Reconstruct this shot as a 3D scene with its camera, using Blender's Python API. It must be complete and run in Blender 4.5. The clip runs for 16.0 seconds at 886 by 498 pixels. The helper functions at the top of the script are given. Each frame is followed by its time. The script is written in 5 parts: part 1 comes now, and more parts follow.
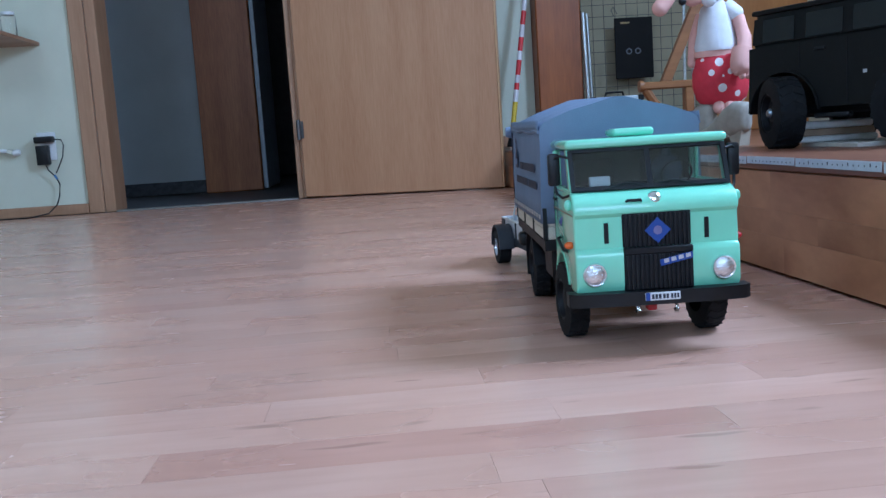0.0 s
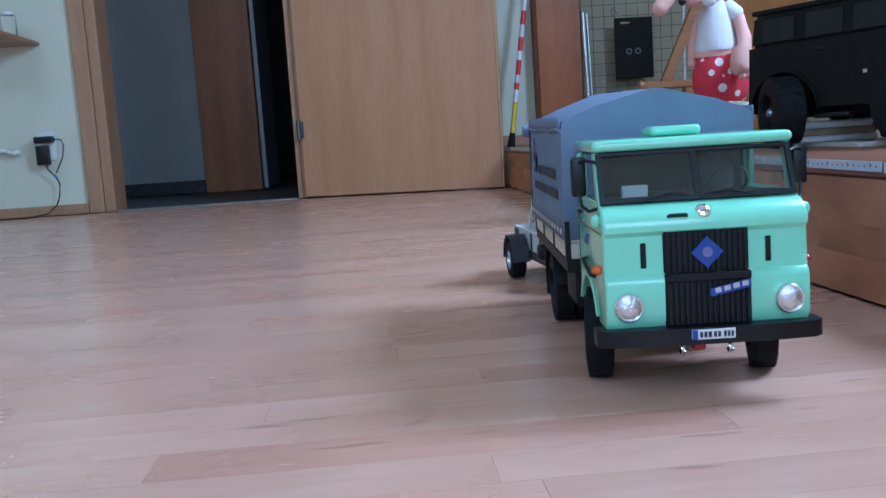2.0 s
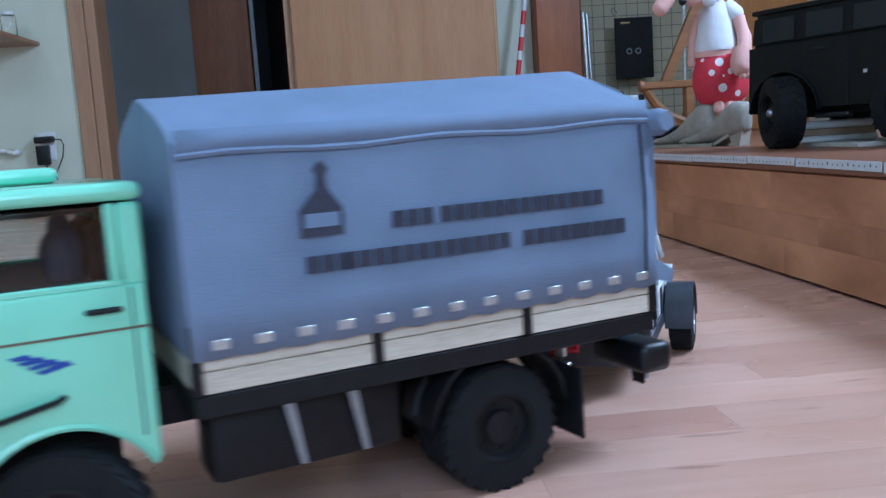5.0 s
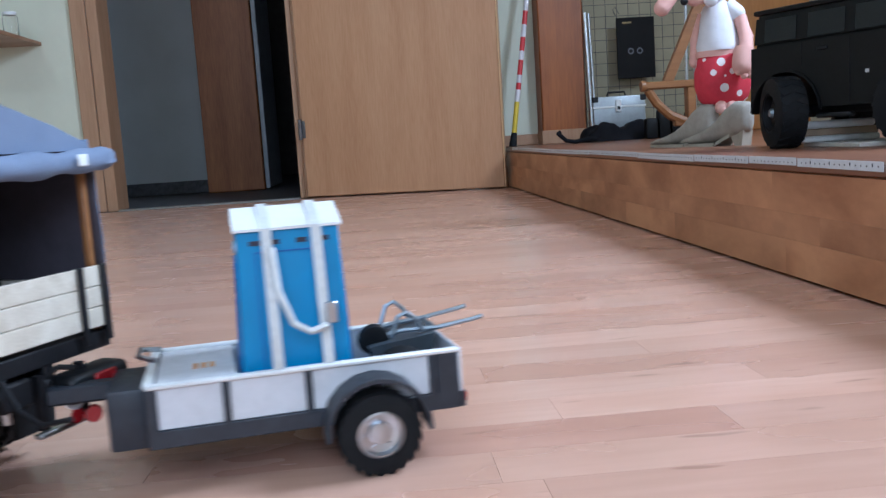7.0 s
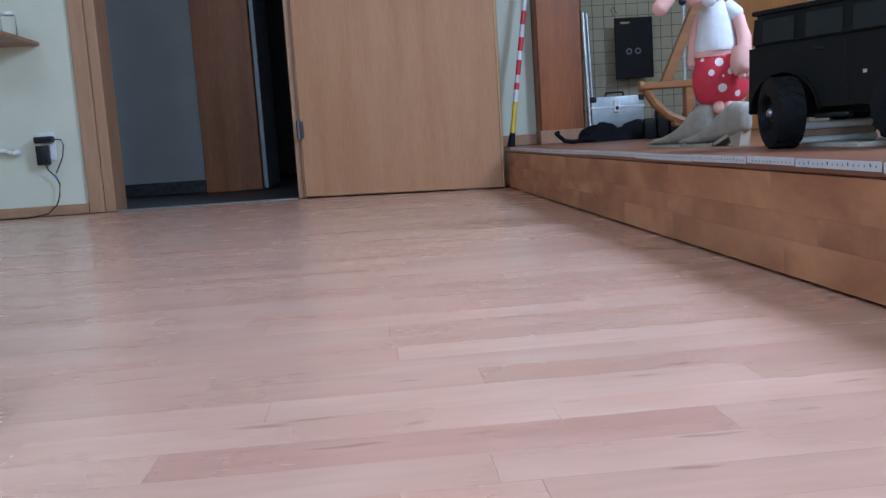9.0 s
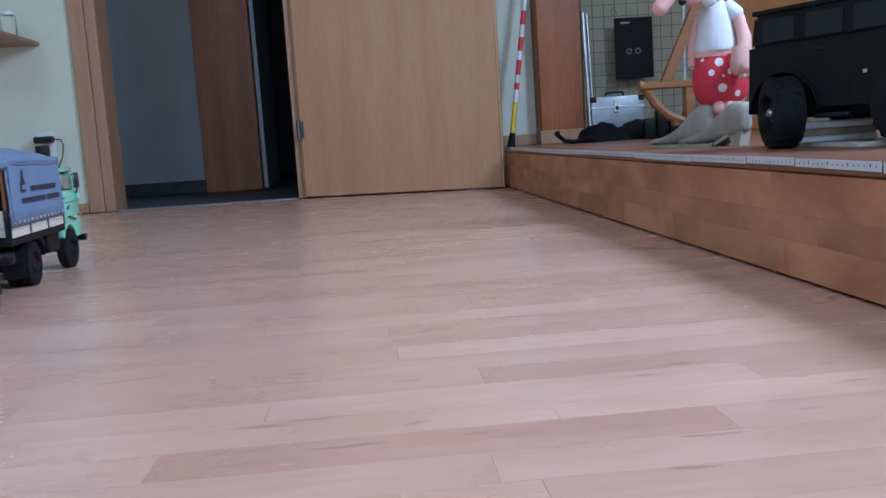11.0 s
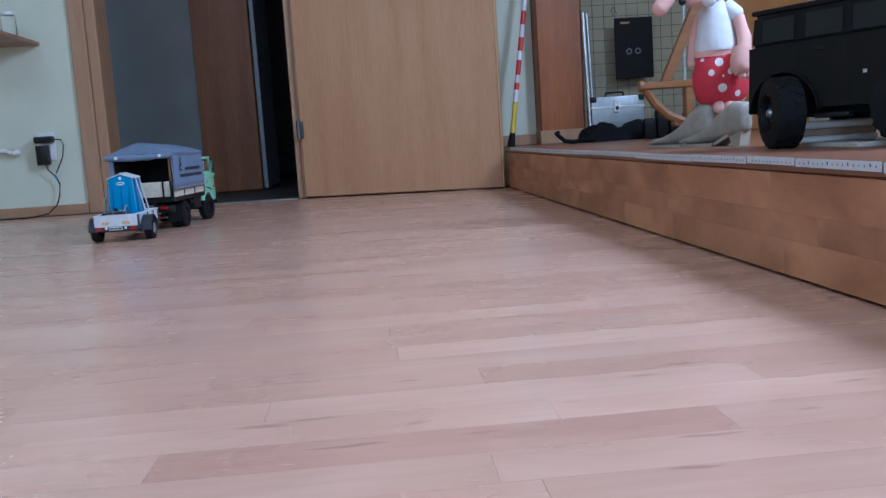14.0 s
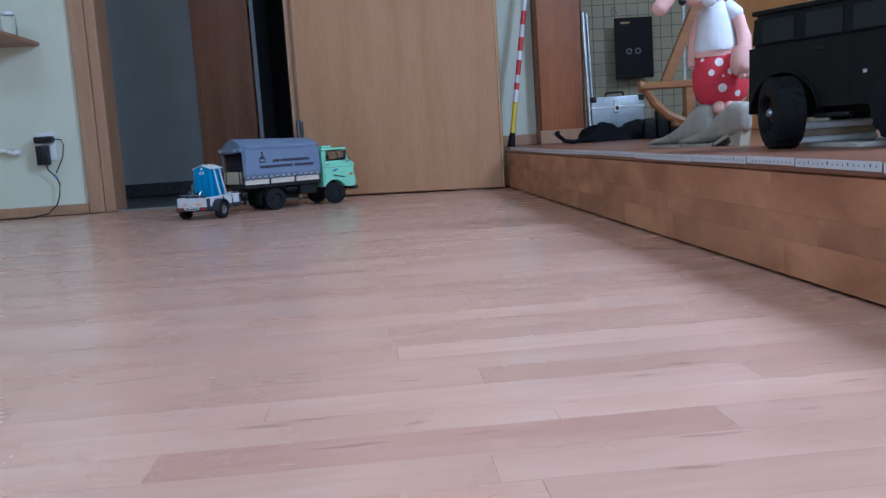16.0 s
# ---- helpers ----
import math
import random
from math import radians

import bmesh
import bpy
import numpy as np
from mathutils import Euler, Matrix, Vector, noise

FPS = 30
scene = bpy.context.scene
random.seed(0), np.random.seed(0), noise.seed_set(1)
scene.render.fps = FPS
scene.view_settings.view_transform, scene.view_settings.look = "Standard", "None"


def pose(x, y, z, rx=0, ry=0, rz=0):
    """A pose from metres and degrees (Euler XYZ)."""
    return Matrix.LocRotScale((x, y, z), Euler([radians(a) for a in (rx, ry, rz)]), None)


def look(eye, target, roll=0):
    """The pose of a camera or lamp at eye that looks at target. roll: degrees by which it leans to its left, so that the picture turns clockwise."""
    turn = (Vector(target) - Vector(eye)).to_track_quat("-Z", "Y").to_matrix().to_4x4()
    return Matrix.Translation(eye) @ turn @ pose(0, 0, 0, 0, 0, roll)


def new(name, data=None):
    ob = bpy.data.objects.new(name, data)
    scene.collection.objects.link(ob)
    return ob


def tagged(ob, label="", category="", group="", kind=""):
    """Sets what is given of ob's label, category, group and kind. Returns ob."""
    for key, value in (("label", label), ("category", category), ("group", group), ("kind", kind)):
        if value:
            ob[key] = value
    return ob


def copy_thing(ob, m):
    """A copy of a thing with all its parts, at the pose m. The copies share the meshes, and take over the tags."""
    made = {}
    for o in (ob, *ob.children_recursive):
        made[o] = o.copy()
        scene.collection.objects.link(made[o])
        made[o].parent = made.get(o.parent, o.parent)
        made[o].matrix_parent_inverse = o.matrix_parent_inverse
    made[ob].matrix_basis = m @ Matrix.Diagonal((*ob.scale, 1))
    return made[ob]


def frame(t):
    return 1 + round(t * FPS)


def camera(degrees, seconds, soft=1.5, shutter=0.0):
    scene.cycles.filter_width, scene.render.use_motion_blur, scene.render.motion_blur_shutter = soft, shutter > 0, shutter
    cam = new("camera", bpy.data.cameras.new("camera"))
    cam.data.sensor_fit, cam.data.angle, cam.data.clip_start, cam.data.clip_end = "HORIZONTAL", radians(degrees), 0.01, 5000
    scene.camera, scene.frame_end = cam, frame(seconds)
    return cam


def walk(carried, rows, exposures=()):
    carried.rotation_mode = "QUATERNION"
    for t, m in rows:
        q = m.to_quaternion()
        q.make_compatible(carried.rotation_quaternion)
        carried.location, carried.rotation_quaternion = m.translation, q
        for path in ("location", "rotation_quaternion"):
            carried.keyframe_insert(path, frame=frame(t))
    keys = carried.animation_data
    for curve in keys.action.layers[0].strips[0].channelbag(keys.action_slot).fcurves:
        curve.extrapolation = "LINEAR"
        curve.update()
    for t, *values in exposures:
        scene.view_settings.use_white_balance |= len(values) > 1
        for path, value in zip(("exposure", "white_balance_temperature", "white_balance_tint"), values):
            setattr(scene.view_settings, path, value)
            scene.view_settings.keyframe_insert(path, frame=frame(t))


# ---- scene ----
# camera: stands on the floor, with a faint knock when the truck passes
EYE = (0.0, 0.0, 0.236)


def aim(yaw=0.0, pitch=0.0):
    a, p = radians(4.25 + yaw), radians(7.195 + pitch)
    d = Vector((math.sin(a) * math.cos(p), math.cos(a) * math.cos(p), -math.sin(p)))
    return look(EYE, Vector(EYE) + d, -3.718)


cam = camera(53.365, 16.0, soft=1.4, shutter=0.6)
walk(cam, [(0.0, aim()), (4.2, aim()), (6.1, aim(-0.03)), (6.3, aim(-0.06)), (6.5, aim(-0.22)), (7.0, aim(-0.11)), (7.5, aim(-0.02)), (8.0, aim()), (16.0, aim())],
     exposures=[(0.0, 0.22, 4660, 9), (3.0, 0.18, 4580, 8), (4.2, 0.14, 4450, 7), (6.3, 0.42, 5350, 12), (7.3, 0.44, 5250, 12), (8.0, 0.36, 5080, 12), (9.0, 0.29, 5020, 12), (11.3, 0.22, 4850, 12), (16.0, 0.22, 4850, 12)])

# daylight
world = bpy.data.worlds.new("sky")
scene.world = world
world.use_nodes = True
sky = world.node_tree.nodes.new("ShaderNodeTexSky")
sky.sky_type, sky.sun_disc = "NISHITA", False
sky.sun_elevation, sky.sun_rotation = radians(50), radians(-31)
world.node_tree.nodes["Background"].inputs[1].default_value = 0.12
world.node_tree.links.new(sky.outputs[0], world.node_tree.nodes["Background"].inputs[0])
sun = new("sun", bpy.data.lights.new("sun", "SUN"))
sun.data.energy, sun.data.angle, sun.data.color = 1.0, radians(12), (1.0, 0.95, 0.88)
sun.matrix_world = look((-3, 5, 6), (0, 0, 0))


def window_light(name, at, to, w, h, power, tint=(0.82, 0.91, 1.0)):
    ob = new(name, bpy.data.lights.new(name, "AREA"))
    ob.data.shape, ob.data.size, ob.data.size_y, ob.data.energy, ob.data.color = "RECTANGLE", w, h, power, tint
    ob.matrix_world = look(at, to)


window_light("daylight_right", (2.19, 1.1, 2.05), (0.3, 1.05, 0.0), 0.9, 1.0, 92)
window_light("daylight_back", (0.0, -1.13, 1.0), (0.0, 1.2, 0.1), 1.3, 0.9, 15)
window_light("daylight_transom", (-1.6, -1.13, 2.57), (-0.2, 0.9, 0.1), 1.1, 0.42, 17)


# ---- materials ----
def mat(name, color, rough=0.5, metal=0.0, var=0.12, scale=20.0, bump=0.1, bscale=120.0, spec=0.5, coat=0.0, stretch=(1, 1, 1), color2=None, rnd=0.0, island=0.0, bdist=0.001, coords="Object"):
    m = bpy.data.materials.new(name)
    m.use_nodes = True
    nt = m.node_tree
    N, L = nt.nodes, nt.links
    b = N["Principled BSDF"]
    b.inputs["Metallic"].default_value, b.inputs["Roughness"].default_value = metal, rough
    b.inputs["Specular IOR Level"].default_value, b.inputs["Coat Weight"].default_value = spec, coat
    b.inputs["Coat Roughness"].default_value = 0.08
    tc, mp = N.new("ShaderNodeTexCoord"), N.new("ShaderNodeMapping")
    mp.inputs["Scale"].default_value = stretch
    L.new(tc.outputs[coords], mp.inputs[0])
    n1 = N.new("ShaderNodeTexNoise")
    n1.inputs["Scale"].default_value, n1.inputs["Detail"].default_value, n1.inputs["Roughness"].default_value = scale, 6, 0.6
    L.new(mp.outputs[0], n1.inputs["Vector"])
    n2 = N.new("ShaderNodeTexNoise")
    n2.inputs["Scale"].default_value, n2.inputs["Detail"].default_value = bscale, 4
    L.new(mp.outputs[0], n2.inputs["Vector"])
    ramp = N.new("ShaderNodeMix")
    ramp.data_type = "RGBA"
    c2 = color2 or tuple(c * (1 - 2 * var) for c in color)
    ramp.inputs[6].default_value, ramp.inputs[7].default_value = (*color, 1), (*c2, 1)
    mr = N.new("ShaderNodeMapRange")
    mr.inputs[1].default_value, mr.inputs[2].default_value = 0.36, 0.66
    L.new(n1.outputs[0], mr.inputs[0])
    L.new(mr.outputs[0], ramp.inputs[0])
    out = ramp.outputs[2]
    if rnd or island:
        src = N.new("ShaderNodeObjectInfo").outputs["Random"] if rnd else N.new("ShaderNodeNewGeometry").outputs["Random Per Island"]
        hv = N.new("ShaderNodeHueSaturation")
        m2 = N.new("ShaderNodeMapRange")
        m2.inputs[3].default_value, m2.inputs[4].default_value = 1 - (rnd or island), 1 + 0.6 * (rnd or island)
        L.new(src, m2.inputs[0])
        L.new(m2.outputs[0], hv.inputs["Value"])
        L.new(out, hv.inputs["Color"])
        out = hv.outputs[0]
    L.new(out, b.inputs["Base Color"])
    mr2 = N.new("ShaderNodeMapRange")
    mr2.inputs[3].default_value, mr2.inputs[4].default_value = rough * 0.82, min(1, rough * 1.2)
    L.new(n2.outputs[0], mr2.inputs[0])
    L.new(mr2.outputs[0], b.inputs["Roughness"])
    bp = N.new("ShaderNodeBump")
    bp.inputs["Strength"].default_value, bp.inputs["Distance"].default_value = bump, bdist
    L.new(n2.outputs[0], bp.inputs["Height"])
    L.new(bp.outputs[0], b.inputs["Normal"])
    return m


def glass(name, tint=(0.9, 0.95, 0.95), rough=0.02):
    m = bpy.data.materials.new(name)
    m.use_nodes = True
    N, L = m.node_tree.nodes, m.node_tree.links
    b = N["Principled BSDF"]
    b.inputs["Base Color"].default_value = (*tint, 1)
    b.inputs["Roughness"].default_value, b.inputs["Transmission Weight"].default_value, b.inputs["IOR"].default_value = rough, 1.0, 1.5
    return m


def wood(name, light, dark, rough, along, scale=9.0, knots=0.0, rnd=0.0, coat=0.0, offset_by_object=False, bump=0.12, spec=0.5, knot_size=(0.03, 0.14), knot_depth=0.85, along_scale=0.09, fine_mix=0.45):
    """Wood with its grain along the axis of that number."""
    m = bpy.data.materials.new(name)
    m.use_nodes = True
    N, L = m.node_tree.nodes, m.node_tree.links
    b = N["Principled BSDF"]
    b.inputs["Coat Weight"].default_value, b.inputs["Coat Roughness"].default_value, b.inputs["Specular IOR Level"].default_value = coat, 0.12, spec
    tc, mp = N.new("ShaderNodeTexCoord"), N.new("ShaderNodeMapping")
    st = [1.0, 1.0, 1.0]
    st[along] = along_scale
    mp.inputs["Scale"].default_value = st
    vec = tc.outputs["Object"]
    oi = N.new("ShaderNodeObjectInfo")
    if offset_by_object:
        mul = N.new("ShaderNodeVectorMath")
        mul.operation = "SCALE"
        mul.inputs[0].default_value = (17.0, 23.0, 11.0)
        L.new(oi.outputs["Random"], mul.inputs["Scale"])
        add = N.new("ShaderNodeVectorMath")
        L.new(vec, add.inputs[0])
        L.new(mul.outputs[0], add.inputs[1])
        vec = add.outputs[0]
    L.new(vec, mp.inputs[0])
    big = N.new("ShaderNodeTexNoise")
    big.inputs["Scale"].default_value, big.inputs["Detail"].default_value, big.inputs["Distortion"].default_value = scale, 5, 0.6
    fine = N.new("ShaderNodeTexNoise")
    fine.inputs["Scale"].default_value, fine.inputs["Detail"].default_value = scale * 11, 5
    L.new(mp.outputs[0], big.inputs["Vector"])
    L.new(mp.outputs[0], fine.inputs["Vector"])
    mixf = N.new("ShaderNodeMix")
    mixf.inputs[0].default_value = fine_mix
    L.new(big.outputs[0], mixf.inputs[2])
    L.new(fine.outputs[0], mixf.inputs[3])
    mr = N.new("ShaderNodeMapRange")
    mr.inputs[1].default_value, mr.inputs[2].default_value = 0.36, 0.66
    L.new(mixf.outputs[0], mr.inputs[0])
    col = N.new("ShaderNodeMix")
    col.data_type = "RGBA"
    col.inputs[6].default_value, col.inputs[7].default_value = (*light, 1), (*dark, 1)
    L.new(mr.outputs[0], col.inputs[0])
    out = col.outputs[2]
    if knots:
        mk = N.new("ShaderNodeMapping")
        sk = [1.0, 1.0, 1.0]
        sk[along] = 0.55
        mk.inputs["Scale"].default_value = sk
        L.new(vec, mk.inputs[0])
        vo = N.new("ShaderNodeTexVoronoi")
        vo.inputs["Scale"].default_value = knots
        L.new(mk.outputs[0], vo.inputs["Vector"])
        kr = N.new("ShaderNodeMapRange")
        kr.inputs[1].default_value, kr.inputs[2].default_value, kr.inputs[3].default_value, kr.inputs[4].default_value = *knot_size, knot_depth, 0.0
        L.new(vo.outputs["Distance"], kr.inputs[0])
        kc = N.new("ShaderNodeMix")
        kc.data_type = "RGBA"
        kc.inputs[7].default_value = (*(c * 0.35 for c in dark), 1)
        L.new(kr.outputs[0], kc.inputs[0])
        L.new(out, kc.inputs[6])
        out = kc.outputs[2]
    if rnd:
        hv, m2 = N.new("ShaderNodeHueSaturation"), N.new("ShaderNodeMapRange")
        m2.inputs[3].default_value, m2.inputs[4].default_value = 1 - rnd, 1 + rnd * 0.5
        L.new(oi.outputs["Random"], m2.inputs[0])
        L.new(m2.outputs[0], hv.inputs["Value"])
        L.new(out, hv.inputs["Color"])
        out = hv.outputs[0]
    L.new(out, b.inputs["Base Color"])
    r2 = N.new("ShaderNodeMapRange")
    r2.inputs[3].default_value, r2.inputs[4].default_value = rough * 0.85, rough * 1.2
    L.new(big.outputs[0], r2.inputs[0])
    L.new(r2.outputs[0], b.inputs["Roughness"])
    bp = N.new("ShaderNodeBump")
    bp.inputs["Strength"].default_value, bp.inputs["Distance"].default_value = bump, 0.0005
    L.new(fine.outputs[0], bp.inputs["Height"])
    L.new(bp.outputs[0], b.inputs["Normal"])
    return m


def dotted(name, base, dot, scale):
    m = mat(name, base, 0.8, bump=0.2)
    N, L = m.node_tree.nodes, m.node_tree.links
    b = N["Principled BSDF"]
    vo = N.new("ShaderNodeTexVoronoi")
    vo.inputs["Scale"].default_value, vo.inputs["Randomness"].default_value = scale, 0.75
    L.new(N["Texture Coordinate"].outputs["Object"], vo.inputs["Vector"])
    lt = N.new("ShaderNodeMath")
    lt.operation, lt.inputs[1].default_value = "LESS_THAN", 0.31
    L.new(vo.outputs["Distance"], lt.inputs[0])
    mx = N.new("ShaderNodeMix")
    mx.data_type = "RGBA"
    mx.inputs[7].default_value = (*dot, 1)
    L.new(lt.outputs[0], mx.inputs[0])
    L.new(b.inputs["Base Color"].links[0].from_socket, mx.inputs[6])
    L.new(mx.outputs[2], b.inputs["Base Color"])
    return m


def laminate(name, light, dark, per_object=True):
    """Steamed beech laminate: cloudy tone, faint flecks along x, a few short dark streaks."""
    m = bpy.data.materials.new(name)
    m.use_nodes = True
    N, L = m.node_tree.nodes, m.node_tree.links
    b = N["Principled BSDF"]
    b.inputs["Specular IOR Level"].default_value = 0.6
    tc = N.new("ShaderNodeTexCoord")
    src = N.new("ShaderNodeObjectInfo").outputs["Random"] if per_object else N.new("ShaderNodeNewGeometry").outputs["Random Per Island"]
    mul, add = N.new("ShaderNodeVectorMath"), N.new("ShaderNodeVectorMath")
    mul.operation = "SCALE"
    mul.inputs[0].default_value = (17.0, 23.0, 11.0)
    L.new(src, mul.inputs["Scale"])
    L.new(tc.outputs["Object"], add.inputs[0])
    L.new(mul.outputs[0], add.inputs[1])

    def field(stretch, scale, detail, lo, hi, bend=0.0):
        mp, n, r = N.new("ShaderNodeMapping"), N.new("ShaderNodeTexNoise"), N.new("ShaderNodeMapRange")
        mp.inputs["Scale"].default_value = stretch
        n.inputs["Scale"].default_value, n.inputs["Detail"].default_value, n.inputs["Distortion"].default_value = scale, detail, bend
        r.inputs[1].default_value, r.inputs[2].default_value = lo, hi
        L.new(add.outputs[0], mp.inputs[0])
        L.new(mp.outputs[0], n.inputs["Vector"])
        L.new(n.outputs[0], r.inputs[0])
        return r.outputs[0]

    def blend(fac, a, col, depth):
        k, mx = N.new("ShaderNodeMath"), N.new("ShaderNodeMix")
        k.operation, k.inputs[1].default_value = "MULTIPLY", depth
        L.new(fac, k.inputs[0])
        mx.data_type = "RGBA"
        L.new(k.outputs[0], mx.inputs[0])
        if isinstance(a, tuple):
            mx.inputs[6].default_value = (*a, 1)
        else:
            L.new(a, mx.inputs[6])
        mx.inputs[7].default_value = (*col, 1)
        return mx.outputs[2]

    cloud = field((0.35, 1.0, 1.0), 11.0, 3, 0.36, 0.66, 0.3)
    fleck = field((0.10, 1.0, 1.0), 95.0, 4, 0.42, 0.72)
    streak = field((0.20, 1.0, 1.0), 62.0, 1, 0.70, 0.78)
    out = blend(cloud, light, dark, 0.85)
    out = blend(fleck, out, tuple(c * 0.85 for c in dark), 0.2)
    out = blend(streak, out, tuple(c * 0.45 for c in dark), 0.45)
    hv, m2 = N.new("ShaderNodeHueSaturation"), N.new("ShaderNodeMapRange")
    m2.inputs[3].default_value, m2.inputs[4].default_value = 0.93, 1.05
    L.new(src, m2.inputs[0])
    L.new(m2.outputs[0], hv.inputs["Value"])
    L.new(out, hv.inputs["Color"])
    L.new(hv.outputs[0], b.inputs["Base Color"])
    rr = N.new("ShaderNodeMapRange")
    rr.inputs[3].default_value, rr.inputs[4].default_value = 0.21, 0.29
    L.new(cloud, rr.inputs[0])
    L.new(rr.outputs[0], b.inputs["Roughness"])
    return m


PLANK_TONES = (("pale", (0.655, 0.410, 0.304), (0.55, 0.315, 0.222)), ("mid", (0.62, 0.375, 0.275), (0.53, 0.30, 0.21)), ("red", (0.59, 0.34, 0.25), (0.50, 0.27, 0.19)))
LAMINATE = [laminate("laminate_" + n, a, b) for n, a, b in PLANK_TONES]
LAMINATE_FIELD = [laminate("laminate_field_" + n, a, b, False) for n, a, b in PLANK_TONES]
FLOOR_BASE = mat("floor_base", (0.26, 0.16, 0.12), 0.7)
VENEER = wood("door_veneer", (0.49, 0.275, 0.145), (0.40, 0.20, 0.095), 0.42, 2, 14)
FRAME_WOOD = wood("frame_wood", (0.42, 0.25, 0.145), (0.33, 0.18, 0.095), 0.45, 2, 12)
HALL_WOOD = wood("hall_wood", (0.42, 0.155, 0.045), (0.24, 0.08, 0.02), 0.45, 2, 12, knots=4.5, knot_size=(0.03, 0.12), knot_depth=0.8)
PINE = wood("pine", (0.54, 0.265, 0.128), (0.31, 0.128, 0.055), 0.42, 1, 9, knots=5.0, rnd=0.12, offset_by_object=True, along_scale=0.5, fine_mix=0.12, knot_size=(0.03, 0.13), knot_depth=0.7)
POST_WOOD = wood("post_wood", (0.34, 0.105, 0.022), (0.20, 0.055, 0.010), 0.4, 2, 9, knots=3.5, knot_size=(0.02, 0.09), knot_depth=0.7)
STOOL_WOOD = wood("stool_wood", (0.29, 0.13, 0.045), (0.19, 0.075, 0.022), 0.4, 0, 9)
SHELF_WOOD = wood("shelf_wood", (0.35, 0.19, 0.10), (0.25, 0.12, 0.06), 0.4, 0, 8)
STAGE_TOP = wood("stage_top", (0.25, 0.11, 0.06), (0.17, 0.07, 0.035), 0.35, 1, 8, bump=0.05)
PAINT_CREAM = mat("cream_wall_paint", (0.67, 0.69, 0.56), 0.85, var=0.03, scale=4, bump=0.25, bscale=260)
PAINT_BEIGE = mat("beige_wall_paint", (0.40, 0.355, 0.24), 0.85, var=0.05, scale=5, bump=0.25, bscale=260)
PAINT_WHITE = mat("white_wall_paint", (0.50, 0.53, 0.54), 0.85, var=0.04, scale=4, bump=0.25, bscale=260)
CEILING = mat("ceiling_paint", (0.82, 0.81, 0.77), 0.9, var=0.03)
STONE = mat("hall_stone", (0.085, 0.088, 0.098), 0.55, var=0.28, scale=45, bscale=260, bump=0.2)
METAL = mat("brushed_metal", (0.55, 0.57, 0.6), 0.3, 1.0, var=0.1, scale=60)
CHROME = mat("chrome", (0.85, 0.86, 0.88), 0.1, 1.0, var=0.04, bump=0.02)
BLACK_PLASTIC = mat("black_plastic", (0.007, 0.008, 0.010), 0.42, var=0.2, scale=60, spec=0.35)
RUBBER = mat("rubber", (0.009, 0.010, 0.012), 0.75, spec=0.25, var=0.2, scale=80, bump=0.3, bscale=400)
BODY_BLACK = mat("black_body_paint", (0.005, 0.0055, 0.006), 0.5, var=0.2, scale=30, spec=0.22)
WHITE_PLASTIC = mat("white_plastic", (0.78, 0.80, 0.80), 0.4, var=0.05, scale=40)
TAPE = mat("tape_white", (0.60, 0.63, 0.67), 0.5, var=0.06, scale=60)
INK = mat("ink_dark", (0.035, 0.037, 0.06), 0.7, var=0.15, scale=200)
MINT = mat("mint_paint", (0.31, 0.73, 0.505), 0.22, var=0.03, scale=25, bump=0.015, coat=0.5)
TARP = mat("grey_blue_tarp", (0.190, 0.240, 0.345), 0.8, var=0.06, scale=18, bump=0.4, bscale=900, spec=0.25)
TARP_IN = mat("tarp_lining", (0.07, 0.06, 0.075), 0.9, var=0.15)
BOARD = wood("pale_board", (0.72, 0.66, 0.55), (0.52, 0.45, 0.35), 0.6, 0, 60, rnd=0.08, offset_by_object=True)
CHASSIS = mat("chassis_black", (0.007, 0.007, 0.009), 0.55, var=0.2, scale=60, spec=0.3)
WINDOW = glass("clear_window")
LAMP_FACE = mat("lamp_face", (0.80, 0.82, 0.86), 0.10, 0.9, var=0.12, scale=260, bump=0.6, bscale=420, coat=0.6, bdist=0.002)
STRIPE = mat("warning_orange", (0.80, 0.33, 0.03), 0.4)
MARK_GREY = mat("mark_grey", (0.16, 0.16, 0.17), 0.6)
LENS = glass("lamp_glass", (1.0, 1.0, 1.0), 0.06)
ORANGE = mat("orange_lens", (0.85, 0.16, 0.02), 0.25, var=0.1)
EYELET = mat("eyelet_plate", (0.62, 0.63, 0.64), 0.3, 0.6, var=0.15, scale=300)
RED = mat("red_lens", (0.40, 0.015, 0.02), 0.25, var=0.1)
BLUE = mat("emblem_blue", (0.025, 0.07, 0.33), 0.35, var=0.05)
REFLECTOR = mat("reflector", (0.9, 0.91, 0.93), 0.25, 1.0, var=0.03, bump=0.02)
EMBLEM_PALE = mat("emblem_pale", (0.22, 0.20, 0.42), 0.4)
SILVER = mat("emblem_silver", (0.62, 0.62, 0.66), 0.35, 0.6, var=0.05)
PLATE = mat("plate_white", (0.75, 0.77, 0.8), 0.4, var=0.04)
SEAT = mat("cab_lining", (0.018, 0.017, 0.02), 0.8, var=0.2)
TOY_SHIRT = mat("toy_shirt", (0.05, 0.065, 0.10), 0.8)
CABIN_BLUE = mat("cabin_blue", (0.012, 0.245, 0.52), 0.38, var=0.05, scale=30)
CABIN_DEEP = mat("cabin_groove", (0.01, 0.13, 0.40), 0.5, var=0.05)
STRAP = mat("white_strap", (0.62, 0.64, 0.64), 0.75, var=0.08, scale=200)
TRAILER_GREY = mat("trailer_dark", (0.030, 0.036, 0.048), 0.5, var=0.15, scale=60)
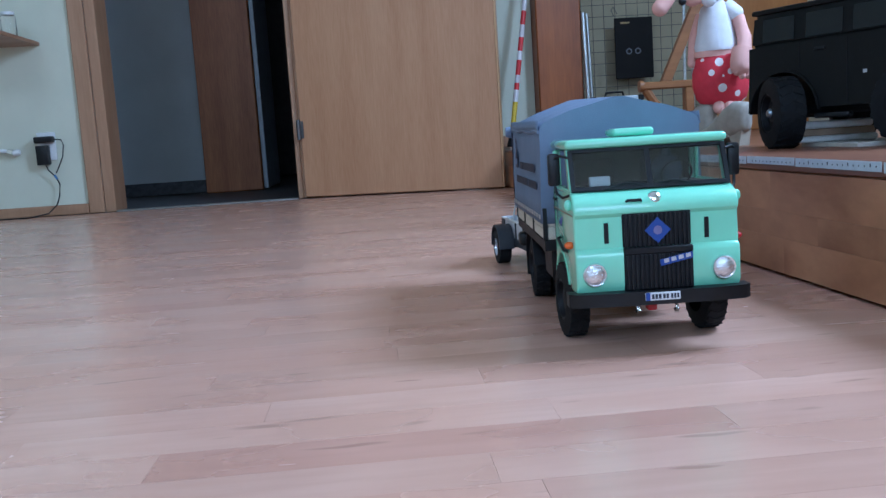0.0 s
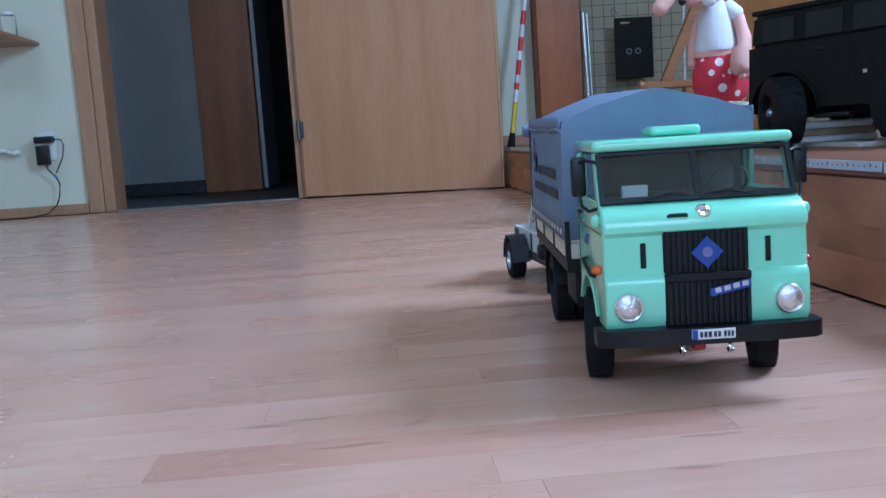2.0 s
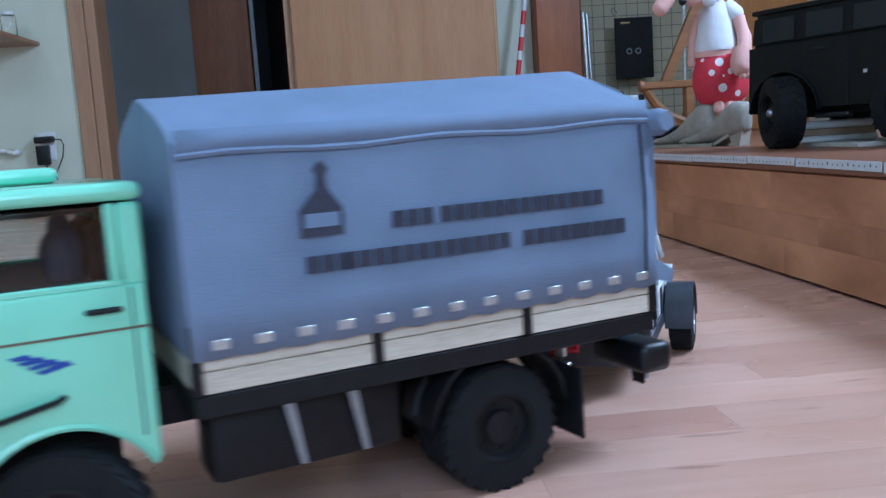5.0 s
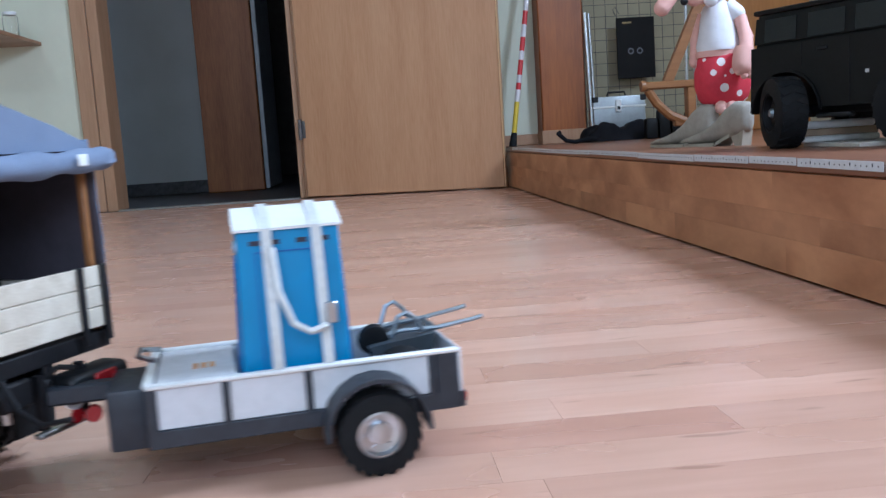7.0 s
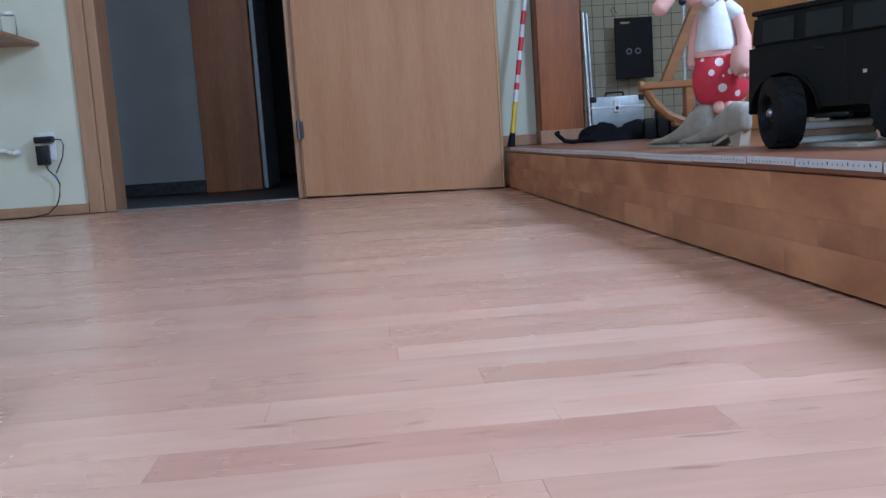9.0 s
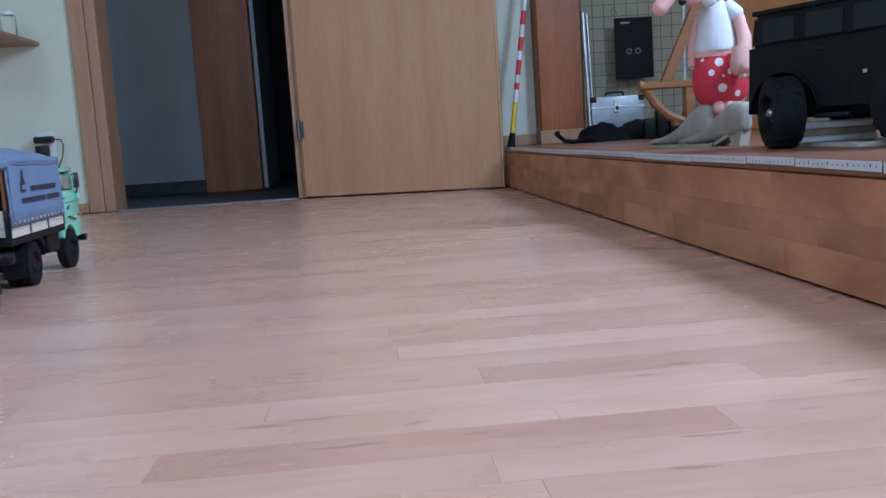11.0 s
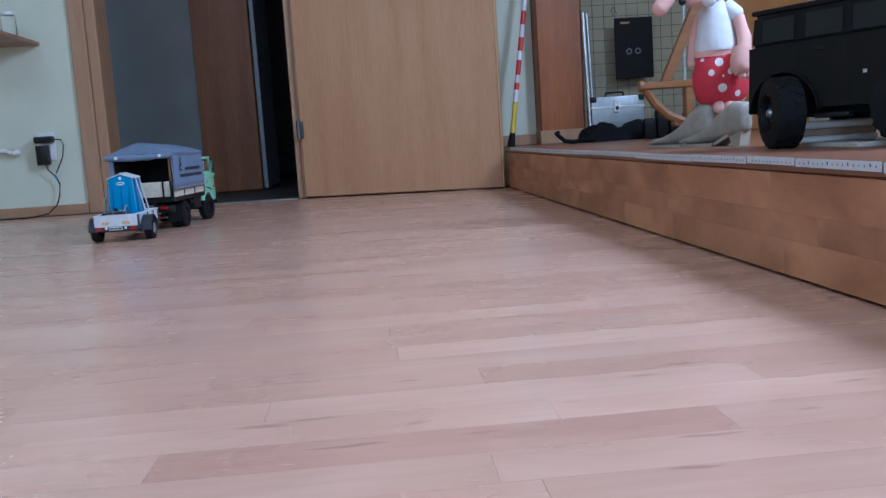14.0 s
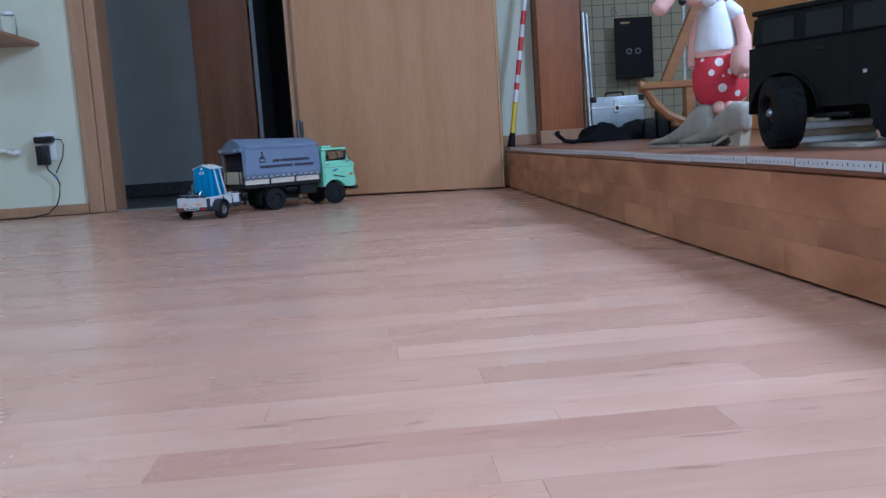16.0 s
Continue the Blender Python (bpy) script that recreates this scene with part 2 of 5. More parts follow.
TRAILER_WHITE = mat("trailer_panel", (0.66, 0.68, 0.72), 0.45, var=0.06, scale=60)
ZINC = mat("zinc_tube", (0.34, 0.40, 0.46), 0.35, 0.8, var=0.1)
TUB = mat("barrow_tub", (0.07, 0.085, 0.10), 0.5, var=0.15)
SKIN = mat("plush_pink", (0.74, 0.42, 0.36), 0.85, var=0.06, bump=0.4, bscale=300)
SHIRT = mat("plush_white", (0.74, 0.74, 0.78), 0.9, var=0.06, bump=0.4, bscale=300)
SHORTS = dotted("plush_dots", (0.62, 0.035, 0.06), (0.8, 0.74, 0.74), 31)
BOOT = mat("boot_suede", (0.36, 0.33, 0.28), 0.85, var=0.12, scale=30, bump=0.3)
BOOT_SOLE = mat("boot_sole", (0.44, 0.39, 0.31), 0.7)
ALU = mat("aluminium", (0.82, 0.82, 0.81), 0.32, 0.25, var=0.06, scale=50)
CASE = mat("case_sheet", (0.36, 0.39, 0.41), 0.38, 0.5, var=0.08, scale=50)
CLOTH = mat("black_cloth", (0.009, 0.009, 0.012), 0.9, var=0.2, spec=0.15)
POLE_RED = mat("pole_red", (0.62, 0.03, 0.035), 0.4)
POLE_WHITE = mat("pole_white", (0.76, 0.74, 0.76), 0.4)
POLE_YELLOW = mat("pole_yellow", (0.75, 0.55, 0.03), 0.45)
POSTER = mat("poster_black", (0.008, 0.007, 0.007), 0.6, spec=0.15)
WIRE = mat("wire_dark", (0.10, 0.09, 0.08), 0.5)


# ---- mesh helpers ----
def bx(bm, x0, x1, y0, y1, z0, z1, bev=0.0, seg=1):
    m = Matrix.Translation(((x0 + x1) / 2, (y0 + y1) / 2, (z0 + z1) / 2)) @ Matrix.Diagonal((abs(x1 - x0), abs(y1 - y0), abs(z1 - z0), 1))
    vs = bmesh.ops.create_cube(bm, size=1, matrix=m)["verts"]
    if bev:
        es = list({e for v in vs for e in v.link_edges})
        bmesh.ops.bevel(bm, geom=es, offset=bev, segments=seg, affect="EDGES", profile=0.5)
    return bm


def cyl(bm, a, b, r, seg=14, r2=None):
    a, b = Vector(a), Vector(b)
    d = b - a
    m = Matrix.Translation((a + b) / 2) @ d.to_track_quat("Z", "Y").to_matrix().to_4x4()
    bmesh.ops.create_cone(bm, cap_ends=True, segments=seg, radius1=r, radius2=r if r2 is None else r2, depth=d.length, matrix=m)
    return bm


def ball(bm, c, s, u=14, v=9):
    bmesh.ops.create_uvsphere(bm, u_segments=u, v_segments=v, radius=1, matrix=Matrix.Translation(c) @ Matrix.Diagonal((*s, 1)))
    return bm


def tube(bm, pts, r, seg=7):
    pts = [Vector(p) for p in pts]
    rings = []
    for i, p in enumerate(pts):
        d = (pts[min(i + 1, len(pts) - 1)] - pts[max(i - 1, 0)]).normalized()
        q = d.to_track_quat("Z", "Y").to_matrix()
        rings.append([bm.verts.new(p + q @ Vector((r * math.cos(2 * math.pi * k / seg), r * math.sin(2 * math.pi * k / seg), 0))) for k in range(seg)])
    for a, b in zip(rings, rings[1:]):
        for k in range(seg):
            bm.faces.new((a[k], a[(k + 1) % seg], b[(k + 1) % seg], b[k]))
    bm.faces.new(rings[0][::-1])
    bm.faces.new(rings[-1])
    return bm


def prism(bm, pts, to, a, b):
    """A polygon pts (u, v) drawn out from w = a to w = b; to(u, v, w) gives the place."""
    lo, hi = [bm.verts.new(to(u, v, a)) for u, v in pts], [bm.verts.new(to(u, v, b)) for u, v in pts]
    n = len(pts)
    bm.faces.new(lo[::-1])
    bm.faces.new(hi)
    for i in range(n):
        bm.faces.new((lo[i], lo[(i + 1) % n], hi[(i + 1) % n], hi[i]))
    bmesh.ops.recalc_face_normals(bm, faces=bm.faces)
    return bm


def lathe(bm, prof, m, seg=24):
    """Turns (radius, height) points round the local z axis of m; closed where the ends have radius 0."""
    rings = []
    for r, h in prof:
        if r == 0:
            rings.append([bm.verts.new(m @ Vector((0, 0, h)))])
        else:
            rings.append([bm.verts.new(m @ Vector((r * math.cos(2 * math.pi * k / seg), r * math.sin(2 * math.pi * k / seg), h))) for k in range(seg)])
    for a, b in zip(rings, rings[1:]):
        for k in range(seg):
            j = (k + 1) % seg
            if len(a) == 1 and len(b) == 1:
                continue
            if len(a) == 1:
                bm.faces.new((a[0], b[j], b[k]))
            elif len(b) == 1:
                bm.faces.new((a[k], a[j], b[0]))
            else:
                bm.faces.new((a[k], a[j], b[j], b[k]))
    bmesh.ops.recalc_face_normals(bm, faces=bm.faces)
    return bm


def smooth(me, angle=40):
    me.polygons.foreach_set("use_smooth", [True] * len(me.polygons))
    me.set_sharp_from_angle(angle=radians(angle))


def part(name, bm, material, parent=None, label="", shade=40):
    me = bpy.data.meshes.new(name)
    bm.to_mesh(me)
    bm.free()
    for m in material if isinstance(material, (list, tuple)) else [material]:
        me.materials.append(m)
    if shade:
        smooth(me, shade)
    ob = new(name, me)
    if parent:
        ob.parent = parent
    if label:
        tagged(ob, label)
    return ob


def B():
    return bmesh.new()


def empty(name, m=None):
    ob = new(name)
    ob.empty_display_size = 0.02
    if m is not None:
        ob.matrix_basis = m
    return ob


def structure(name, bm, material, label="", shade=0):
    return tagged(part(name, bm, material, None, "", shade), label, kind="structure")


def wheel(name, r, w, parent, place, rim_mat, hub_out, lugs=26, spokes=6):
    """A wheel about its own centre, axle along y; hub_out is +1 or -1, the side of the hub."""
    ob = empty(name)
    ob.parent = parent
    ob.matrix_basis = Matrix.Translation(place)
    m = pose(0, 0, 0, -90 * hub_out)
    k = r * 0.56
    bm = lathe(B(), [(k, -w), (k * 1.25, -w), (r * 0.95, -w * 0.86), (r * 0.98, -w * 0.6), (r * 0.98, w * 0.6), (r * 0.95, w * 0.86), (k * 1.25, w), (k, w), (k, -w)], m, 36)
    for i in range(lugs):
        a = 360 * i / lugs
        q = m @ pose(0, 0, 0, 0, 0, a)
        for h in (-0.45, 0.45):
            vs = bmesh.ops.create_cube(bm, size=1, matrix=q @ pose(r * 0.965, 0, h * w, 25 if h > 0 else -25) @ Matrix.Diagonal((r * 0.075, r * 0.13, w * 0.72, 1)))
    part("tyre", bm, RUBBER, ob, "black rubber tyre with block tread", 30)
    bm = lathe(B(), [(k * 1.0, w * 0.92), (k * 0.9, w * 0.95), (k * 0.84, w * 0.5), (k * 0.5, w * 0.42), (k * 0.45, w * 0.7), (k * 0.2, w * 0.75), (0, w * 0.76)], m, 24)
    for i in range(spokes):
        q = m @ pose(0, 0, 0, 0, 0, 360 * i / spokes)
        cyl(bm, q @ Vector((k * 0.62, 0, w * 0.4)), q @ Vector((k * 0.62, 0, w * 0.55)), k * 0.08, 6)
    part("rim", bm, rim_mat, ob, "", 30)
    return ob



# ---- the room ----
WALL_Y, STAGE_X, STAGE_Z = 4.09, 0.593, 0.175
EAST_X, SOUTH_Y, ROOM_Z = 2.2, -1.15, 2.9
structure("floor", bx(B(), -2.6, STAGE_X + 0.06, SOUTH_Y, WALL_Y, -0.06, -0.006), FLOOR_BASE, "pinkish beech laminate floor in short strips")
structure("hall_floor", bx(B(), -3.3, 1.0, WALL_Y, 8.2, -0.06, -0.004), STONE, "dark grey stone floor of the hall")
structure("ceiling", bx(B(), -3.3, 2.35, -1.3, 4.9, ROOM_Z + 0.002, ROOM_Z + 0.1), CEILING, "plain off-white ceiling")
structure("hall_ceiling", bx(B(), -3.3, 1.0, 4.252, 8.2, 2.302, 2.4), CEILING, "plain ceiling of the hall")
structure("wall_left", bx(B(), -2.75, -2.6, SOUTH_Y - 0.15, WALL_Y, -0.06, ROOM_Z), PAINT_CREAM, "cream painted wall")

# far wall with the doorway
bm = B()
bx(bm, -3.3, -1.272, WALL_Y, WALL_Y + 0.16, 0, ROOM_Z)
bx(bm, -0.235, 0.775, WALL_Y, WALL_Y + 0.16, 0, ROOM_Z)
bx(bm, -1.272, -0.235, WALL_Y, WALL_Y + 0.16, 2.13, ROOM_Z)
structure("wall_north", bm, PAINT_CREAM, "cream painted wall with a doorway")
structure("wall_stage_north", bx(B(), 0.775, EAST_X + 0.15, 4.36, 4.5, 0, ROOM_Z), PAINT_BEIGE, "beige painted wall behind the platform")
structure("wall_return", bx(B(), 0.66, 0.775, WALL_Y + 0.16, 4.5, 0, ROOM_Z), PAINT_CREAM, "cream painted wall corner")

# side wall and back wall, each with a wide window
bm = B()
bx(bm, EAST_X, EAST_X + 0.15, SOUTH_Y - 0.15, 0.65, 0, ROOM_Z)
bx(bm, EAST_X, EAST_X + 0.15, 1.55, 4.36, 0, ROOM_Z)
bx(bm, EAST_X, EAST_X + 0.15, 0.65, 1.55, 0, 1.55)
bx(bm, EAST_X, EAST_X + 0.15, 0.65, 1.55, 2.55, ROOM_Z)
structure("wall_east", bm, PAINT_CREAM, "cream painted wall with a high window")
bm = B()
bx(bm, -2.6, -0.65, SOUTH_Y - 0.15, SOUTH_Y, -0.06, 2.36)
bx(bm, 0.65, EAST_X, SOUTH_Y - 0.15, SOUTH_Y, -0.06, 2.36)
bx(bm, -0.65, 0.65, SOUTH_Y - 0.15, SOUTH_Y, -0.06, 0.55)
bx(bm, -0.65, 0.65, SOUTH_Y - 0.15, SOUTH_Y, 1.46, 2.36)
bx(bm, -2.6, -2.15, SOUTH_Y - 0.15, SOUTH_Y, 2.36, 2.78)
bx(bm, -1.05, EAST_X, SOUTH_Y - 0.15, SOUTH_Y, 2.36, 2.78)
bx(bm, -2.6, EAST_X, SOUTH_Y - 0.15, SOUTH_Y, 2.78, ROOM_Z)
structure("wall_south", bm, PAINT_CREAM, "cream painted wall with a window and a transom")


def window_frame(name, m, w, h):
    ob = tagged(empty(name, m), "white framed window with two casements", kind="structure")
    for nm, a in (("frame_rail", (-w / 2, w / 2, -0.03, 0.03, 0, 0.06)), ("frame_rail", (-w / 2, w / 2, -0.03, 0.03, h - 0.06, h)), ("frame_post", (-w / 2, -w / 2 + 0.06, -0.03, 0.03, 0.06, h - 0.06)), ("frame_post", (w / 2 - 0.06, w / 2, -0.03, 0.03, 0.06, h - 0.06)), ("frame_post", (-0.05, 0.05, -0.03, 0.03, 0.06, h - 0.06))):
        part(nm, bx(B(), *a, bev=0.006), WHITE_PLASTIC, ob)


window_frame("window_1", pose(EAST_X + 0.09, 1.1, 1.55, 0, 0, 90), 0.9, 1.0)
window_frame("window_2", pose(0.0, SOUTH_Y - 0.09, 0.55), 1.3, 0.91)
window_frame("window_3", pose(-1.6, SOUTH_Y - 0.09, 2.36), 1.1, 0.42)

# door frame: casings, jambs, lintel
bm = B()
bx(bm, -1.277, -1.209, WALL_Y - 0.018, WALL_Y - 0.001, 0, 2.12, 0.004)
bx(bm, -1.207, -1.160, WALL_Y - 0.012, WALL_Y + 0.17, 0, 2.05, 0.003)
bx(bm, -0.342, -0.318, WALL_Y - 0.012, WALL_Y + 0.17, 0, 2.05, 0.003)
bx(bm, -0.318, -0.23, WALL_Y - 0.018, WALL_Y - 0.001, 0, 2.12, 0.004)
bx(bm, -1.205, -0.32, WALL_Y - 0.012, WALL_Y + 0.17, 2.052, 2.12, 0.003)
structure("door_frame", bm, FRAME_WOOD, "light brown wooden door frame", 30)
structure("threshold", bx(B(), -1.158, -0.344, WALL_Y - 0.02, WALL_Y + 0.012, -0.004, 0.006, 0.003), METAL, "thin pale metal threshold strip")

# the open door, swung back towards the platform
door = tagged(empty("door_1", pose(-0.302, 4.068, 0.004, 0, 0, -16.6)), "open flush door in light beech veneer", kind="structure")
part("door_leaf", bx(B(), 0.0, 0.906, -0.02, 0.02, 0.003, 2.03, 0.003), VENEER, door)
part("edge_strip", bx(B(), 0.9065, 0.9125, -0.021, 0.021, 0.004, 2.029, 0.001), wood("edge_wood", (0.62, 0.40, 0.22), (0.52, 0.31, 0.15), 0.45, 2, 14), door, "paler edge strip")
HINGE = mat("hinge_steel", (0.16, 0.15, 0.15), 0.5, 0.7)
hin = part("hinge", cyl(B(), (-0.006, -0.028, 0.262), (-0.006, -0.028, 0.352), 0.0085, 14), HINGE, door, "dull steel hinge")
part("hinge", cyl(B(), (-0.006, -0.028, 1.70), (-0.006, -0.028, 1.79), 0.0085, 14), METAL, door, "steel hinge")
part("hinge_plate", bx(B(), 0.001, 0.016, -0.0235, -0.0205, 0.268, 0.346, 0.001), HINGE, hin)
hd = part("door_handle", tube(B(), [(0.84, -0.022, 1.05), (0.84, -0.065, 1.05), (0.83, -0.072, 1.05), (0.72, -0.072, 1.05)], 0.009), METAL, door, "steel lever handle")
part("rosette", cyl(B(), (0.84, -0.0205, 1.05), (0.84, -0.028, 1.05), 0.026, 20), METAL, hd)

# skirtings
structure("baseboard", bx(B(), -2.6, -1.279, WALL_Y - 0.016, WALL_Y - 0.001, 0.0, 0.045, 0.003), FRAME_WOOD, "light brown wooden skirting board")
structure("baseboard_stage", bx(B(), 0.60, 0.772, WALL_Y - 0.016, WALL_Y - 0.001, STAGE_Z, STAGE_Z + 0.05, 0.003), FRAME_WOOD, "light brown wooden skirting board")

# the hall behind the doorway
structure("hall_wall_back", bx(B(), -3.2, -1.0, 5.46, 5.6, 0, 2.3), PAINT_WHITE, "white painted hall wall")
structure("hall_plinth", bx(B(), -3.2, -1.0, 5.435, 5.458, 0, 0.075, 0.003), STONE, "dark grey stone skirting of the hall")
structure("hall_wall_left", bx(B(), -3.3, -3.2, 4.25, 8.2, 0, 2.3), PAINT_WHITE, "white painted hall wall")
structure("hall_wall_right", bx(B(), 0.9, 1.0, 4.501, 8.2, 0, 2.3), PAINT_WHITE, "white painted hall wall")
# back room walls: the dimness of the unlit room is put into their colour
structure("hall_wall_far", bx(B(), -1.0, 0.9, 8.0, 8.2, 0, 2.3), mat("hall_far_shade_tone", (0.18, 0.16, 0.15), 0.9), "wall at the end of the hall, dimness put into its colour")
structure("hall_wall_side", bx(B(), -1.0, -0.9, 5.46, 8.0, 0, 2.3), mat("hall_side_shade_tone", (0.16, 0.15, 0.15), 0.9), "wall of the back room, dimness put into its colour")
cup = tagged(empty("cupboard", pose(-0.985, 5.345, -0.004)), "tall knotty brown wooden cupboard in the hall", "cupboard")
part("side_panel", bx(B(), 0.0, 0.335, 0.0, 0.09, 0.0, 2.0, 0.004), HALL_WOOD, cup)
part("door", bx(B(), 0.002, 0.333, -0.016, -0.002, 0.004, 1.99, 0.003), HALL_WOOD, cup)
d2 = tagged(empty("door_2", pose(-0.645, 5.34, 0.0)), "half-open pale grey hall door seen edge on", kind="structure")
part("door_leaf", bx(B(), 0.0, 0.026, 0.0, 0.7, 0.006, 2.0, 0.003), mat("door_edge_paint", (0.40, 0.45, 0.52), 0.4), d2)
bm = B()
for i in range(5):
    x = -0.42 + 0.07 * i
    bx(bm, x, x + 0.05, 6.3 + 0.03 * (i % 2), 6.42 + 0.02 * (i % 3), 0.12 + 0.05 * (i % 2), 1.5, 0.015, 2)
coats = tagged(part("hanging_coat", bm, mat("coat_cloth", (0.022, 0.02, 0.026), 0.9)), "dark coats hanging in the back room", "coat")
structure("coat_rail", cyl(B(), (-0.9, 6.38, 1.52), (0.9, 6.38, 1.52), 0.015), METAL, "thin steel coat rail")

# the platform: pine face boards, wooden top
structure("platform_core", bx(B(), STAGE_X + 0.026, EAST_X, SOUTH_Y, 4.36, -0.06, STAGE_Z - 0.022), FLOOR_BASE, "dark core of the low platform")
structure("platform_top", bx(B(), STAGE_X + 0.002, EAST_X, SOUTH_Y, 4.36, STAGE_Z - 0.021, STAGE_Z, 0.003), STAGE_TOP, "reddish brown wooden platform top")
face = tagged(empty("platform_face"), "knotty pine boards facing the low platform", kind="structure")
rngf = random.Random(11)
for z0, z1 in ((0.005, 0.0568), (0.0570, 0.0958), (0.0960, 0.1535)):
    a = SOUTH_Y
    while a < 4.08:
        b = min(4.086, a + rngf.uniform(0.28, 0.62))
        b = 4.086 if 4.086 - b < 0.15 else b
        part("board", bx(B(), STAGE_X, STAGE_X + 0.024, a + 0.0001, b - 0.0001, z0, z1), PINE, face, shade=0)
        a = b

# printed measuring strip along the platform's edge
tape = tagged(empty("measuring_tape"), "white printed measuring tape stuck along the platform edge", "tape")
ys = [-0.5, 0.42, 0.78, 0.985, 1.20, 1.36, 1.60, 1.95, 2.4, 2.9, 3.4, 3.74]
for i, (a, b) in enumerate(zip(ys, ys[1:])):
    bm = B()
    n = 5
    for k in range(n):
        y0, y1 = a + 0.003 + (b - a - 0.005) * k / n, a + 0.003 + (b - a - 0.005) * (k + 1) / n
        off = 0.004 * math.sin(3.1 * y0 + i)
        bx(bm, STAGE_X - 0.0012 , STAGE_X - 0.0002, y0, y1, STAGE_Z - 0.0118 + off * 0.4, STAGE_Z + 0.0002 + off * 0.2)
    tp = part("strip", bm, TAPE, tape, shade=0)
    bm = B()
    y = a + 0.012
    while y < b - 0.012:
        hh = 0.0035 if int(y * 100) % 5 else 0.007
        bx(bm, STAGE_X - 0.0019, STAGE_X - 0.0014, y, y + 0.0016, STAGE_Z - 0.0070, STAGE_Z - 0.0075 + hh * 0.7)
        y += 0.0125
    part("scale_mark", bm, INK, tp, shade=0)

# pillar and cladding on the platform
pil = tagged(empty("wooden_pillar", pose(0.778, 3.99, STAGE_Z)), "orange-brown stained wooden pillar on the platform", "pillar")
part("shaft", bx(B(), 0.0, 0.205, 0.0, 0.16, 0.045, 2.32, 0.006), POST_WOOD, pil)
part("foot_block", bx(B(), -0.006, 0.211, -0.012, 0.16, 0.0, 0.062, 0.003), FRAME_WOOD, pil, "paler foot block")
structure("cladding", bx(B(), 1.66, EAST_X - 0.002, 4.30, 4.355, STAGE_Z, 2.4, 0.004), wood("cladding_wood", (0.55, 0.26, 0.075), (0.42, 0.17, 0.045), 0.45, 2, 7), "orange-brown wooden cladding")

# ---- things on the platform ----
# surveyor's pole leaning on the wall
rod = tagged(empty("ranging_pole"), "red and white banded ranging pole with a yellow foot", "pole")
foot, tip = Vector((0.627, 3.93, STAGE_Z)), Vector((0.86, 4.05, 1.60))
def on_rod(z):
    return foot.lerp(tip, (z - STAGE_Z) / (1.60 - STAGE_Z))
cuts = [0.235, 0.372, 0.425, 0.455, 0.49, 0.555, 0.595, 0.655, 0.71, 0.77] + [0.82 + 0.052 * i for i in range(15)]
part("shoe", cyl(B(), on_rod(0.1752), on_rod(0.236), 0.0185, 14, 0.0125), RUBBER, rod, "black rubber shoe")
for i, (a, b) in enumerate(zip(cuts, cuts[1:])):
    part("band", cyl(B(), on_rod(a), on_rod(b), 0.0112, 14), POLE_YELLOW if i == 0 else (POLE_WHITE if i % 2 else POLE_RED), rod)

# two steel tubes beside the pillar
for x, y, r in ((1.004, 3.97, 0.0115), (1.026, 3.99, 0.008)):
    tb = tagged(part("steel_tube", cyl(B(), (x, y, STAGE_Z), (x - 0.012, y + 0.02, 0.75 - 0.1 * (x - 1)), r), METAL), "bare steel tube standing by the pillar", "tube")

# wire grid with a dark poster
grid = tagged(empty("wire_grid", pose(1.06, 4.30, STAGE_Z)), "thin dark wire display grid before the wall", "wire grid")
for i in range(11):
    part("upright_wire", cyl(B(), (0.056 * i, 0, 0.0), (0.056 * i, 0, 1.5), 0.0016, 6), WIRE, grid, shade=0)
for i in range(26):
    part("cross_wire", cyl(B(), (-0.01, -0.003, 0.03 + 0.056 * i), (0.57, -0.003, 0.03 + 0.056 * i), 0.0016, 6), WIRE, grid, shade=0)
pos = tagged(empty("poster", pose(1.215, 4.272, 0.462)), "black poster with two pale round marks on the wire grid", "poster")
part("sheet", bx(B(), 0, 0.188, 0, 0.006, 0, 0.29, 0.002), POSTER, pos)
for x in (0.068, 0.112):
    part("round_mark", lathe(B(), [(0.012, 0), (0.015, 0.0012), (0.012, 0.0016), (0.009, 0.0012)], Matrix.Translation((x, -0.001, 0.130)) @ pose(0, 0, 0, 90), 20), MARK_GREY, pos)
part("top_mark", bx(B(), 0.03, 0.075, -0.0016, -0.0004, 0.262, 0.270), mat("poster_ochre", (0.4, 0.28, 0.1), 0.5), pos, shade=0)
part("clip", tube(B(), [(0.0, 0.004, 0.30), (-0.012, 0.006, 0.33), (0.0, 0.01, 0.345), (0.02, 0.012, 0.31)], 0.002), WIRE, pos)

# aluminium case
case = tagged(empty("aluminium_case", pose(1.0, 3.93, STAGE_Z, 0, 0, -3)), "silver aluminium tool case with dark corners", "case")
part("body", bx(B(), 0, 0.235, 0, 0.12, 0, 0.195, 0.006, 2), CASE, case)
part("rim", bx(B(), -0.003, 0.238, -0.003, 0.123, 0.142, 0.152, 0.002), ALU, case)
for x in (0.0, 0.215):
    for z in (0.0, 0.172):
        part("corner", bx(B(), x - 0.003, x + 0.023, -0.004, 0.02, z - 0.001, z + 0.024, 0.003), BLACK_PLASTIC if z else METAL, case)
la = part("latch", bx(B(), 0.100, 0.125, -0.009, 0.0, 0.125, 0.178, 0.002), ALU, case, "bright latch")
part("latch_slot", bx(B(), 0.106, 0.119, -0.0105, -0.0092, 0.135, 0.150), BLACK_PLASTIC, la, shade=0)
